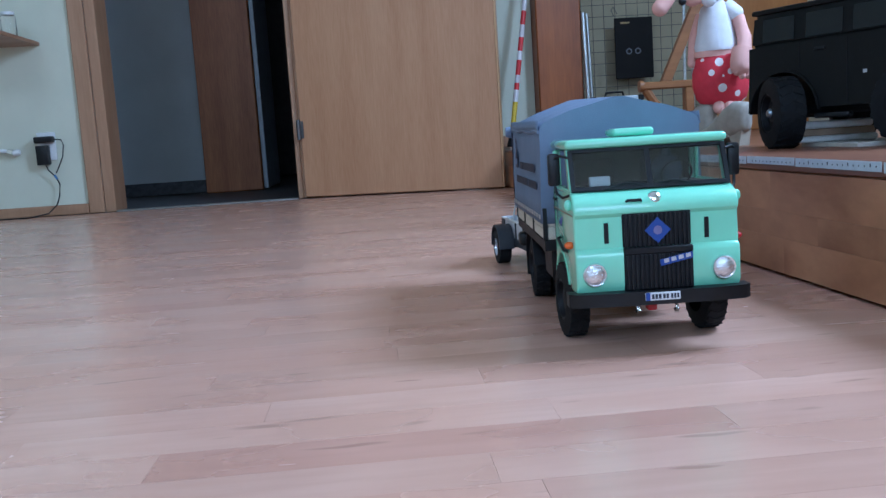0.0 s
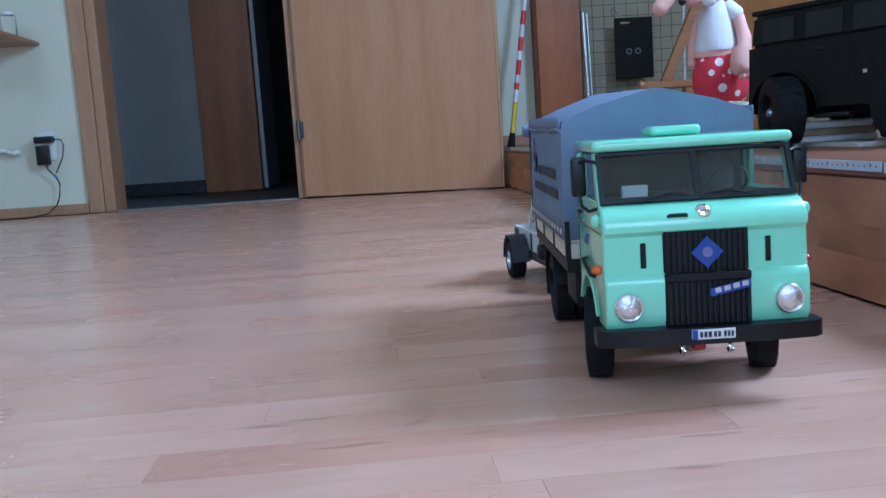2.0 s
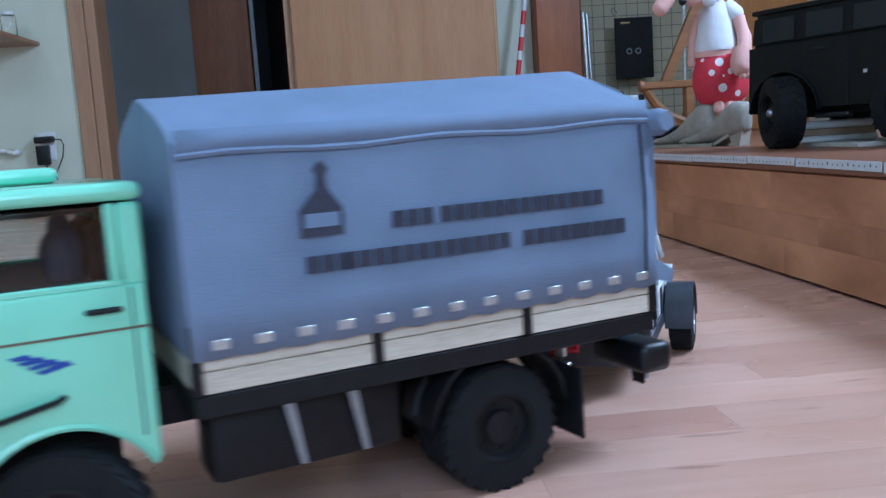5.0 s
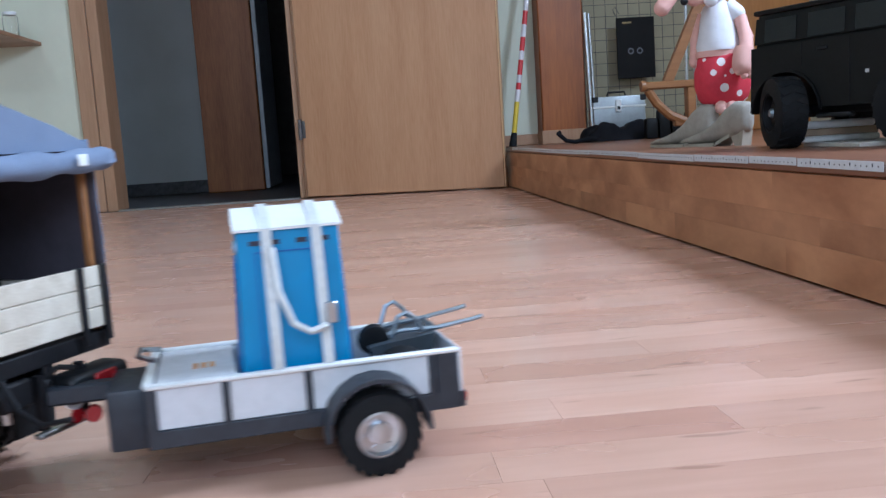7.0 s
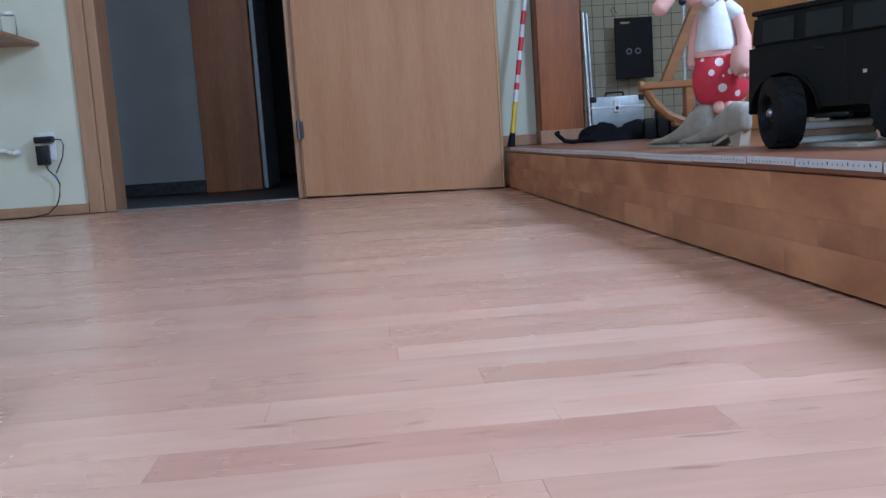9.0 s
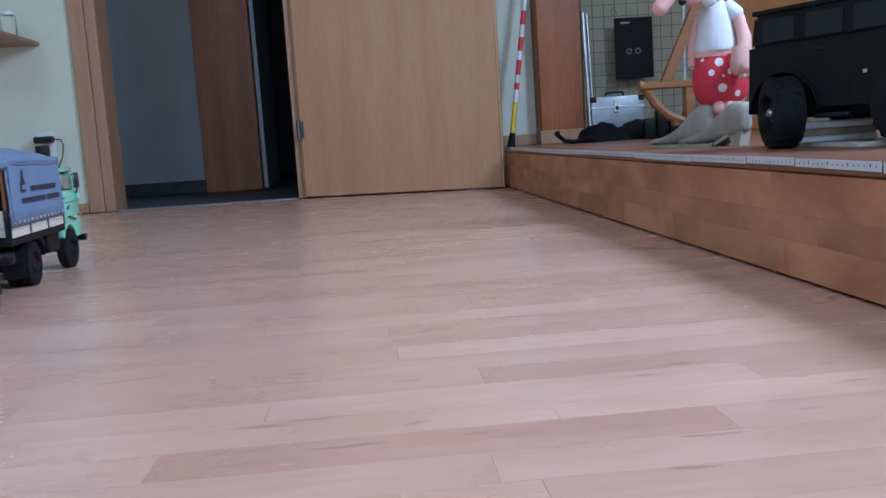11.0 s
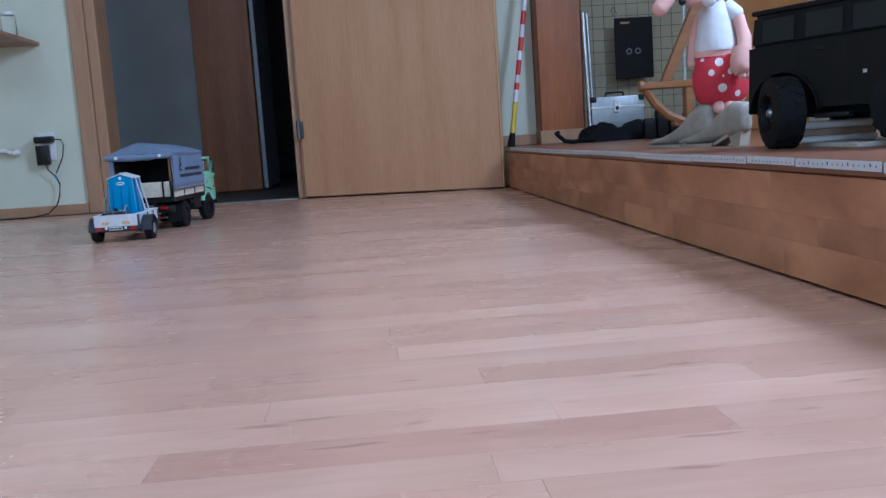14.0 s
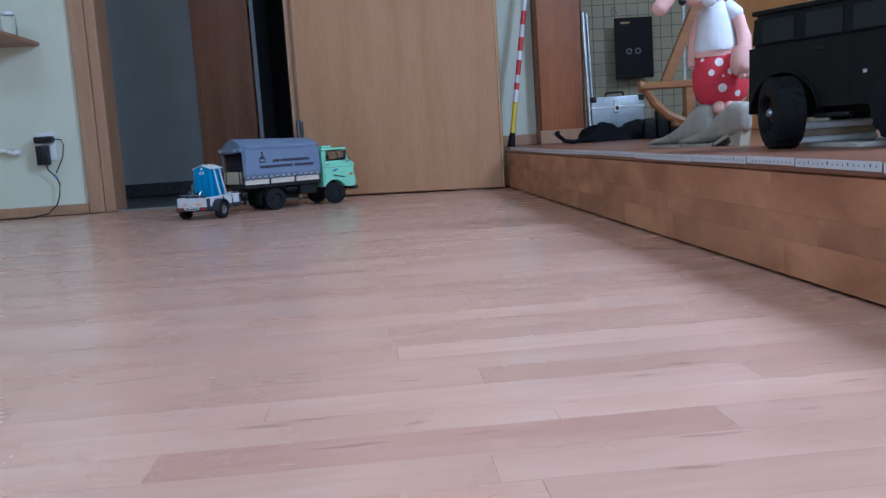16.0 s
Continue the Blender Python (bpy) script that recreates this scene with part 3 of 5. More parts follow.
part("handle", tube(B(), [(0.075, 0.06, 0.195), (0.08, 0.06, 0.214), (0.155, 0.06, 0.214), (0.16, 0.06, 0.195)], 0.005), BLACK_PLASTIC, case)

# black folded bag with a strap
bm = B()
n1, n2 = 34, 12
grid_v = []
for i in range(n1 + 1):
    u = i / n1
    row = []
    for j in range(n2 + 1):
        v = j / n2
        edge = min(1, 6 * min(u, 1 - u), 5 * min(v, 1 - v))
        h = 0.085 * max(0, edge) ** 0.5 * (0.72 + 0.55 * noise.noise((u * 5, v * 3, 1.7))) + 0.03 * max(0, noise.noise((u * 9, v * 6, 4.2)))
        row.append(bm.verts.new((0.90 + 0.40 * u, 3.66 + 0.2 * v + 0.03 * u, STAGE_Z + 0.0005 + max(0, h) * (1 if edge > 0 else 0))))
    grid_v.append(row)
for a, b in zip(grid_v, grid_v[1:]):
    for k in range(n2):
        bm.faces.new((a[k], b[k], b[k + 1], a[k + 1]))
rim = [r[0] for r in grid_v] + grid_v[-1][1:] + [r[-1] for r in grid_v[-2::-1]] + grid_v[0][-2:0:-1]
bm.faces.new(rim[::-1])
bag = tagged(part("black_bag", bm, CLOTH, shade=60), "flat crumpled black cloth bag with a loose strap", "bag")
part("strap", tube(B(), [(0.955, 3.68, STAGE_Z + 0.012), (0.90, 3.65, STAGE_Z + 0.016), (0.84, 3.63, STAGE_Z + 0.008), (0.805, 3.63, STAGE_Z + 0.014), (0.785, 3.64, STAGE_Z + 0.034), (0.775, 3.65, STAGE_Z + 0.046), (0.785, 3.66, STAGE_Z + 0.050)], 0.009, 8), CLOTH, bag, "dark strap with a raised end")
for i, (x, y, z) in enumerate(((1.13, 3.58, 0.05), (1.19, 3.60, 0.085), (1.25, 3.62, 0.06), (1.31, 3.6, 0.07))):
    tagged(part("toy_buggy", bx(B(), x, x + 0.05, y, y + 0.05, STAGE_Z, STAGE_Z + z + 0.035, 0.01, 2), BODY_BLACK), "small dark model body among the clutter", "model part")

# wooden stool frame lying on its side
stool = tagged(empty("wooden_stool"), "brown wooden folding stool frame", "stool")
part("long_rail", bx(B(), 0.935, 1.30, 2.98, 3.01, 0.352, 0.378, 0.005), STOOL_WOOD, stool)
part("rail_end", cyl(B(), (0.930, 2.995, 0.365), (0.944, 2.995, 0.365), 0.019, 16), STOOL_WOOD, stool)
part("brace", tube(B(), [(0.955, 3.0, 0.352), (0.985, 3.0, 0.305), (1.03, 3.0, 0.262), (1.09, 3.0, 0.236)], 0.016, 8), STOOL_WOOD, stool)
part("low_rail", bx(B(), 1.045, 1.30, 2.99, 3.02, 0.222, 0.252, 0.005), STOOL_WOOD, stool)
part("back_leg", prism(B(), [(1.015, 0.375), (1.05, 0.375), (1.20, 0.70), (1.165, 0.70)], (lambda u, v, w: (u, w, v)), 3.015, 3.04), STOOL_WOOD, stool)
for x in (1.09, 1.26):
    part("leg", bx(B(), x, x + 0.03, 2.985, 3.025, STAGE_Z, 0.356, 0.004), STOOL_WOOD, stool)
for x in (1.135, 1.165, 1.19):
    tb = tagged(part("steel_tube", cyl(B(), (x, 3.12, STAGE_Z), (x + 0.02, 3.16, 0.72), 0.0055), METAL), "thin steel tube standing behind the stool", "tube")


# doll: one plain mesh
def blob(bm, prof, c, sx, sy, idx, seg=20):
    n0 = len(bm.faces)
    lathe(bm, prof, Matrix.Translation(c) @ Matrix.Diagonal((sx, sy, 1, 1)), seg)
    bm.faces.ensure_lookup_table()
    for f in bm.faces[n0:]:
        f.material_index = idx


def limb(bm, pts, r, idx):
    n0 = len(bm.faces)
    tube(bm, pts, r, 12)
    ball(bm, pts[-1], (r * 1.0, r, r))
    bm.faces.ensure_lookup_table()
    for f in bm.faces[n0:]:
        f.material_index = idx


bm = B()
blob(bm, [(0, 0.262), (0.034, 0.266), (0.049, 0.285), (0.056, 0.315), (0.056, 0.345), (0.050, 0.375), (0.043, 0.392), (0, 0.394)], (0.838, 2.06, 0), 1.2, 0.9, 1)
blob(bm, [(0, 0.378), (0.046, 0.382), (0.047, 0.396), (0, 0.40)], (0.832, 2.06, 0), 1.2, 0.9, 0)
blob(bm, [(0, 0.392), (0.050, 0.396), (0.052, 0.408), (0.045, 0.44), (0.041, 0.47), (0.034, 0.498), (0.018, 0.512), (0, 0.514)], (0.828, 2.06, 0), 0.96, 0.9, 2)
limb(bm, [(0.852, 2.05, 0.492), (0.872, 2.035, 0.465), (0.880, 2.02, 0.42), (0.870, 2.0, 0.385)], 0.0165, 0)
limb(bm, [(0.848, 2.052, 0.497), (0.866, 2.04, 0.478)], 0.0205, 2)
limb(bm, [(0.866, 1.998, 0.392), (0.858, 1.992, 0.37), (0.856, 1.990, 0.355)], 0.023, 0)
for dx, dz in ((-0.012, 0.345), (0.0, 0.336), (0.014, 0.336)):
    limb(bm, [(0.858 + dx, 1.988, 0.36), (0.858 + dx, 1.985, dz - 0.004)], 0.0085, 0)
limb(bm, [(0.806, 2.09, 0.485), (0.790, 2.10, 0.43), (0.786, 2.10, 0.375)], 0.013, 0)
limb(bm, [(0.825, 2.04, 0.28), (0.817, 2.025, 0.262)], 0.013, 0)
limb(bm, [(0.845, 2.04, 0.28), (0.842, 2.025, 0.262)], 0.013, 0)
blob(bm, [(0, 0.505), (0.04, 0.515), (0.062, 0.545), (0.066, 0.58), (0.055, 0.625), (0.03, 0.65), (0, 0.655)], (0.805, 2.06, 0), 1.0, 0.9, 0)
limb(bm, [(0.79, 2.03, 0.528), (0.755, 2.01, 0.515)], 0.020, 0)
limb(bm, [(0.700, 2.0, 0.525), (0.685, 2.0, 0.505), (0.676, 2.0, 0.494)], 0.0185, 0)
limb(bm, [(0.78, 2.02, 0.545), (0.735, 2.01, 0.548), (0.700, 2.0, 0.528)], 0.017, 0)
n0 = len(bm.faces)
ball(bm, (0.790, 2.0, 0.507), (0.017, 0.014, 0.016))
ball(bm, (0.728, 2.0, 0.506), (0.009, 0.008, 0.009))
bm.faces.ensure_lookup_table()
for i, f in enumerate(bm.faces[n0:]):
    f.material_index = 2 if i < (len(bm.faces) - n0) / 2 else 3
tagged(part("doll", bm, [SKIN, SHORTS, SHIRT, BLACK_PLASTIC], shade=60), "pink plush doll in a white shirt and red dotted shorts", "doll")


# a pair of ankle boots
def boot(m):
    ob = tagged(empty("ankle_boot", m), "beige-grey pointed suede ankle boot with a pale heel", "boot", "pair of boots")
    bm = B()
    secs = [(-0.012, 0.008, 0.036, 0.088), (-0.006, 0.019, 0.030, 0.097), (0.02, 0.029, 0.022, 0.100), (0.05, 0.028, 0.016, 0.084), (0.075, 0.028, 0.012, 0.062), (0.105, 0.030, 0.009, 0.044), (0.135, 0.031, 0.007, 0.033), (0.165, 0.027, 0.007, 0.026), (0.20, 0.018, 0.007, 0.021), (0.236, 0.005, 0.008, 0.013)]
    rows = []
    for x, hw, zb, zt in secs:
        rows.append([bm.verts.new((x, hw * math.copysign(abs(math.cos(a)) ** 0.7, math.cos(a)), (zb + zt) / 2 + (zt - zb) / 2 * math.copysign(abs(math.sin(a)) ** 0.75, math.sin(a)))) for a in [2 * math.pi * k / 18 for k in range(18)]])
    for a, b in zip(rows, rows[1:]):
        for k in range(18):
            bm.faces.new((a[k], a[(k + 1) % 18], b[(k + 1) % 18], b[k]))
    bm.faces.new(rows[0][::-1])
    bm.faces.new(rows[-1])
    bmesh.ops.recalc_face_normals(bm, faces=bm.faces)
    part("upper", bm, BOOT, ob, "", 60)
    outline = [(x, hw * 1.04) for x, hw, *_ in secs[4:]] + [(0.241, 0)] + [(x, -hw * 1.04) for x, hw, *_ in secs[:3:-1]]
    part("sole", prism(B(), outline, lambda u, v, w: (u, v, w), 0.0, 0.0075), BOOT_SOLE, ob, "pale sole", 0)
    part("shank", prism(B(), [(0.03, 0.020), (0.078, 0.0), (0.078, 0.008), (0.03, 0.028)], lambda u, v, w: (u, w, v), -0.022, 0.022), BOOT_SOLE, ob, "", 0)
    part("heel", prism(B(), [(0.0, 0.0), (0.022, 0.0), (0.036, 0.026), (-0.006, 0.034)], lambda u, v, w: (u, w, v), -0.014, 0.014), BOOT_SOLE, ob, "pale stacked heel", 0)
    return ob


pair = boot(pose(0.838, 1.935, STAGE_Z, 0, 0, 110))
copy_thing(pair, pose(0.800, 2.04, STAGE_Z, 0, 0, 108))


# black model off-roader
jeep = tagged(empty("model_offroader", pose(0.9065, 1.545, STAGE_Z, 0, 0, 115)), "matt black model off-road car with chunky tyres", "model car")
ar = lambda cx: [(cx + 0.074 * math.cos(radians(a)), 0.066 + 0.074 * math.sin(radians(a))) for a in range(175, 4, -17)]
pf = [(-0.245, 0.075), (-0.228, 0.062)] + ar(-0.15) + ar(0.11) + [(0.188, 0.066), (0.190, 0.075), (0.186, 0.190), (-0.245, 0.190)]
part("body", prism(B(), pf, lambda u, v, w: (u, w, v), -0.1, 0.1), BODY_BLACK, jeep)
bm = B()
lo = [(-0.244, -0.0985), (0.1855, -0.0985), (0.1855, 0.0985), (-0.244, 0.0985)]
hi = [(-0.238, -0.094), (0.182, -0.094), (0.182, 0.094), (-0.238, 0.094)]
prism_lo, prism_hi = [bm.verts.new((x, y, 0.1905)) for x, y in lo], [bm.verts.new((x, y, 0.250)) for x, y in hi]
bm.faces.new(prism_lo[::-1])
bm.faces.new(prism_hi)
for i in range(4):
    bm.faces.new((prism_lo[i], prism_lo[(i + 1) % 4], prism_hi[(i + 1) % 4], prism_hi[i]))
bmesh.ops.bevel(bm, geom=list(bm.edges), offset=0.006, segments=2, affect="EDGES")
part("cabin", bm, BODY_BLACK, jeep)
part("roof", bx(B(), -0.240, 0.185, -0.095, 0.095, 0.2505, 0.260, 0.004, 2), BODY_BLACK, jeep)
DARK_GLASS = mat("dark_glass", (0.006, 0.008, 0.010), 0.08, var=0.05, bump=0, spec=0.35)
for s in (-1, 1):
    wa = lambda u, v, w, s=s: (u, s * (0.0985 - 0.0045 * (v - 0.1905) / 0.0595 + w), v)
    for a, b in ((-0.180, -0.115), (-0.098, -0.035), (-0.015, 0.060), (0.085, 0.155)):
        part("window", prism(B(), [(a, 0.198), (b, 0.198), (b, 0.240), (a, 0.240)], wa, 0.0, 0.0016), DARK_GLASS, jeep, "dark side window", 0)
    for a in (-0.107, -0.025, 0.072):
        part("door_seam", bx(B(), a, a + 0.002, s * 0.0998, s * 0.1008, 0.145 if a > 0.05 else 0.075, 0.189), CHASSIS, jeep, shade=0)
    part("door_handle", bx(B(), 0.018, 0.040, s * 0.100, s * 0.1035, 0.172, 0.178, 0.001), BLACK_PLASTIC, jeep)
    part("mark", bx(B(), -0.062, -0.055, s * 0.1002, s * 0.1012, 0.124, 0.130), SILVER, jeep, "small bright badge", 0)
    for cx in (-0.15, 0.11):
        fl = [(cx + r * math.cos(radians(a)), 0.066 + r * math.sin(radians(a))) for r, aa in ((0.0785, range(178, 1, -16)), (0.0745, range(2, 179, 16))) for a in aa]
        part("arch_flare", prism(B(), fl, lambda u, v, w: (u, w, v), s * 0.099, s * 0.1035), BODY_BLACK, jeep)
        wh = wheel("wheel", 0.066, 0.027, jeep, (cx, s * 0.105, 0.066), CHASSIS, s, 22)
        part("hub_cap", lathe(B(), [(0, 0.026), (0.006, 0.026), (0.009, 0.022), (0.009, 0.015)], pose(0, 0, 0, -90 * s), 14), ZINC, wh, "bright wheel hub")
        if cx > 0:
            wh.matrix_basis = pose(cx, s * 0.105, 0.066, 0, 0, -31)
    part("side_step", bx(B(), -0.035, 0.035, s * 0.095, s * 0.114, 0.052, 0.061, 0.003), BLACK_PLASTIC, jeep)
    part("front_lamp", bx(B(), 0.1865, 0.1905, s * 0.062, s * 0.088, 0.135, 0.165, 0.002), DARK_GLASS, jeep)
part("windscreen", bx(B(), 0.1842, 0.1862, -0.080, 0.080, 0.200, 0.240, 0.0006), DARK_GLASS, jeep, "dark windscreen")
part("chassis", bx(B(), -0.18, 0.18, -0.04, 0.04, 0.058, 0.078, 0.004), CHASSIS, jeep)
for cx in (-0.15, 0.11):
    part("axle", cyl(B(), (cx, -0.09, 0.066), (cx, 0.09, 0.066), 0.012), CHASSIS, jeep)
part("bumper", bx(B(), 0.190, 0.197, -0.095, 0.095, 0.070, 0.090, 0.003), BLACK_PLASTIC, jeep)

# aluminium profiles lying under the model car
BAND_BROWN = mat("band_brown", (0.36, 0.26, 0.17), 0.6)
BASE_BOARD = mat("pale_board_paint", (0.62, 0.58, 0.52), 0.45, var=0.1, scale=30)
tagged(part("base_board", bx(B(), 0.815, 0.965, 1.43, 1.625, STAGE_Z, STAGE_Z + 0.0075, 0.001), BASE_BOARD), "pale thin board lying under the model car", "board")
for y0, z, x1 in ((1.585, 0.0077, 0.945), (1.590, 0.0324, 0.938)):
    pr = tagged(empty("aluminium_profile", pose(0, 0, STAGE_Z + z)), "long bright rounded aluminium profile under the model car", "profile", "stack of profiles")
    part("web", bx(B(), 0.79, x1, y0, y0 + 0.026, 0.0, 0.0115 if z < 0.02 else 0.0145, 0.0045, 3), ALU, pr)
    part("end_cap", cyl(B(), (x1 + 0.0002, y0 + 0.013, 0.006), (x1 + 0.003, y0 + 0.013, 0.006), 0.005, 14), WHITE_PLASTIC, pr, "pale end cap")
tagged(part("wooden_lath", bx(B(), 0.79, 0.942, 1.592, 1.615, STAGE_Z + 0.0193, STAGE_Z + 0.0323, 0.002), BAND_BROWN), "brown wooden lath between the aluminium profiles", "lath")

# ---- things on the left wall ----
shelf = tagged(empty("wall_shelf"), "dark brown wooden wall shelf", "shelf")
part("board", bx(B(), -2.0, -1.413, 3.58, WALL_Y - 0.001, 0.750, 0.766, 0.002), SHELF_WOOD, shelf)
jar = tagged(empty("glass_jar", pose(-1.475, 3.93, 0.766)), "small clear glass jar on the wall shelf", "jar")
part("vessel", lathe(B(), [(0, 0.001), (0.028, 0.001), (0.031, 0.006), (0.031, 0.085), (0.026, 0.095), (0.024, 0.095), (0.029, 0.084), (0.029, 0.008), (0, 0.006)], Matrix.Identity(4), 24), LENS, jar)
part("lid", cyl(B(), (0, 0, 0.0955), (0, 0, 0.108), 0.028, 20), WHITE_PLASTIC, jar)
W1 = WALL_Y - 0.001
sock = tagged(empty("wall_socket", pose(-1.435, W1, 0.30)), "white double wall socket", "socket")
part("plate", bx(B(), -0.038, 0.044, -0.010, 0, -0.052, 0.072, 0.004, 2), WHITE_PLASTIC, sock)
part("insert", cyl(B(), (0.003, -0.0105, 0.045), (0.003, -0.014, 0.045), 0.024, 20), WHITE_PLASTIC, sock)
ad = tagged(empty("power_adapter", pose(-1.445, W1 - 0.011, 0.30)), "black plug-in power adapters with a thin cable", "adapter")
part("upper_plug", bx(B(), -0.026, 0.054, -0.045, 0, 0.025, 0.053, 0.006, 2), BLACK_PLASTIC, ad)
part("lower_block", bx(B(), -0.022, 0.028, -0.045, 0, -0.072, 0.014, 0.006, 2), BLACK_PLASTIC, ad)
part("side_lead", tube(B(), [(0.053, -0.02, 0.040), (0.085, -0.022, 0.035), (0.094, -0.024, 0.01), (0.085, -0.022, -0.04), (0.062, -0.02, -0.085), (0.048, -0.018, -0.11)], 0.0026), BLACK_PLASTIC, ad, "thin black lead")
part("long_lead", tube(B(), [(0.012, -0.03, -0.073), (0.018, -0.025, -0.095), (0.044, -0.02, -0.125), (0.058, -0.018, -0.16), (0.052, -0.02, -0.21), (0.040, -0.03, -0.25), (0.01, -0.06, -0.285), (-0.06, -0.09, -0.2965), (-0.2, -0.10, -0.2965), (-0.4, -0.09, -0.2965)], 0.0030), BLACK_PLASTIC, ad, "thin black lead down to the floor")
part("lead_sleeve", cyl(B(), (0.040, -0.02, -0.118), (0.050, -0.019, -0.138), 0.0045, 10), mat("sleeve_blue", (0.05, 0.2, 0.5), 0.5), ad)
valve = tagged(empty("pipe_valve", pose(-1.60, W1, 0.29)), "small white pipe valve on the wall", "valve")
part("pipe", tube(B(), [(-0.25, -0.03, 0.012), (-0.04, -0.03, 0.012), (0.01, -0.03, 0.008)], 0.009, 10), WHITE_PLASTIC, valve)
part("knob", lathe(B(), [(0, -0.014), (0.013, -0.014), (0.015, 0), (0.012, 0.014), (0, 0.016)], Matrix.Translation((0.045, -0.03, 0.0)) @ pose(0, 0, 0, 0, 80), 14), WHITE_PLASTIC, valve)
part("nut", cyl(B(), (0.008, -0.03, 0.008), (0.032, -0.03, 0.003), 0.0125, 6), CHROME, valve)
part("wall_clip", cyl(B(), (-0.02, 0.0, 0.012), (-0.02, -0.03, 0.012), 0.008, 10), WHITE_PLASTIC, valve)

# ---- the toy truck: x forward from the front axle, y to its left ----
truck = tagged(empty("toy_truck"), "mint green toy lorry with a grey-blue canvas tilt", "toy truck")
XZ = lambda u, v, w: (u, w, v)
YZ = lambda u, v, w: (w, u, v)

# cab shell
arch = [(0.006 + 0.053 * math.cos(radians(a)), 0.045 + 0.053 * math.sin(radians(a))) for a in range(152, 17, -9)]
prof = [(0.098, 0.064), (0.1035, 0.072), (0.1035, 0.104), (0.1015, 0.109), (0.0985, 0.111), (0.097, 0.143), (0.101, 0.147), (0.1015, 0.153), (0.097, 0.161), (0.088, 0.167), (0.079, 0.1695), (-0.044, 0.1695), (-0.044, 0.072)] + arch + [(0.066, 0.064)]
bm = prism(B(), prof, XZ, -0.0855, 0.0855)
cap = [e for e in bm.edges if abs(e.verts[0].co.y - e.verts[1].co.y) < 1e-6]
bmesh.ops.bevel(bm, geom=cap, offset=0.0055, segments=3, affect="EDGES", profile=0.5, clamp_overlap=True)
cab = part("cab", bm, MINT, truck, "glossy mint green cab", 35)
bm = bx(B(), -0.047, 0.0685, -0.0865, 0.0865, 0.2140, 0.2240, 0.0048, 3)
part("roof", bm, MINT, truck, "", 35)
part("roof_hatch", bx(B(), -0.012, 0.034, -0.028, 0.018, 0.2245, 0.2335, 0.0042, 3), MINT, truck)
for s in (-1, 1):
    part("windscreen_pillar", prism(B(), [(0.0795, 0.168), (0.068, 0.168), (0.051, 0.214), (0.0612, 0.214)], XZ, s * 0.0800, s * 0.0848), MINT, truck)
    part("rear_pillar", bx(B(), -0.045, -0.033, s * 0.0765, s * 0.0845, 0.168, 0.213, 0.002), MINT, truck)
    part("door_pillar", bx(B(), -0.0325, -0.027, s * 0.079, s * 0.0842, 0.169, 0.213, 0.001), MINT, truck)
    part("sill_trim", bx(B(), -0.033, 0.070, s * 0.0815, s * 0.0852, 0.1685, 0.1725, 0.001), MINT, truck)
    part("side_window", bx(B(), -0.028, 0.058, s * 0.0800, s * 0.0808, 0.171, 0.212), WINDOW, truck, "clear side window", 0)
    part("door_line", bx(B(), -0.0365, -0.0355, s * 0.0853, s * 0.0859, 0.086, 0.168), CHASSIS, truck, shade=0)
    part("waist_line", bx(B(), -0.043, 0.092, s * 0.0853, s * 0.0859, 0.1452, 0.1466), mat("waist_brown", (0.16, 0.13, 0.08), 0.6), truck, shade=0)
    part("door_handle", bx(B(), -0.031, -0.012, s * 0.0856, s * 0.0885, 0.1555, 0.1585, 0.001), BLACK_PLASTIC, truck)
    part("grab_bar", tube(B(), [(0.052, s * 0.0855, 0.104), (0.048, s * 0.0895, 0.105), (0.006, s * 0.0895, 0.1135), (0.002, s * 0.0855, 0.1145)], 0.0018), BLACK_PLASTIC, truck)
    mk = B()
    for i in range(4):
        prism(mk, [(-0.004 + 0.006 * i, 0.131 + 0.002 * i), (0.012 + 0.004 * i, 0.128 + 0.003 * i), (0.014 + 0.004 * i, 0.130 + 0.003 * i), (-0.001 + 0.006 * i, 0.134 + 0.002 * i)], XZ, s * 0.0854, s * 0.0859)
    part("door_emblem", mk, BLUE, truck, "blue winged emblem", 0)
    part("wheel_arch_trim", tube(B(), [(x, s * 0.0845, z) for x, z in arch], 0.0022, 6), MINT, truck)
    # mirrors on bent arms
    mi = part("mirror", bx(B(), 0.048, 0.056, s * 0.0905, s * 0.1035, 0.176, 0.211, 0.003, 2), BLACK_PLASTIC, truck, "black wing mirror")
    part("mirror_glass", bx(B(), 0.0472, 0.0478, s * 0.0920, s * 0.1020, 0.179, 0.209), CHROME, mi, "", 0)
    part("mirror_arm", tube(B(), [(0.068, s * 0.083, 0.206), (0.060, s * 0.092, 0.208), (0.055, s * 0.0970, 0.206)], 0.0015), BLACK_PLASTIC, mi)
    part("mirror_arm", tube(B(), [(0.054, s * 0.0970, 0.178), (0.058, s * 0.0955, 0.168), (0.068, s * 0.091, 0.164), (0.078, s * 0.0850, 0.167)], 0.0015), BLACK_PLASTIC, mi)
    part("side_mirror", ball(B(), (0.085, s * 0.0885, 0.157), (0.003, 0.0045, 0.006)), MINT, truck)
    part("indicator", ball(B(), (0.083, s * 0.0885, 0.1145), (0.007, 0.0055, 0.004)), ORANGE if s < 0 else RED, truck, "orange turn lamp" if s < 0 else "red-orange turn lamp")
    # headlights
    m = Matrix.Translation((0.1032, s * 0.067, 0.085)) @ pose(0, 0, 0, 0, 90)
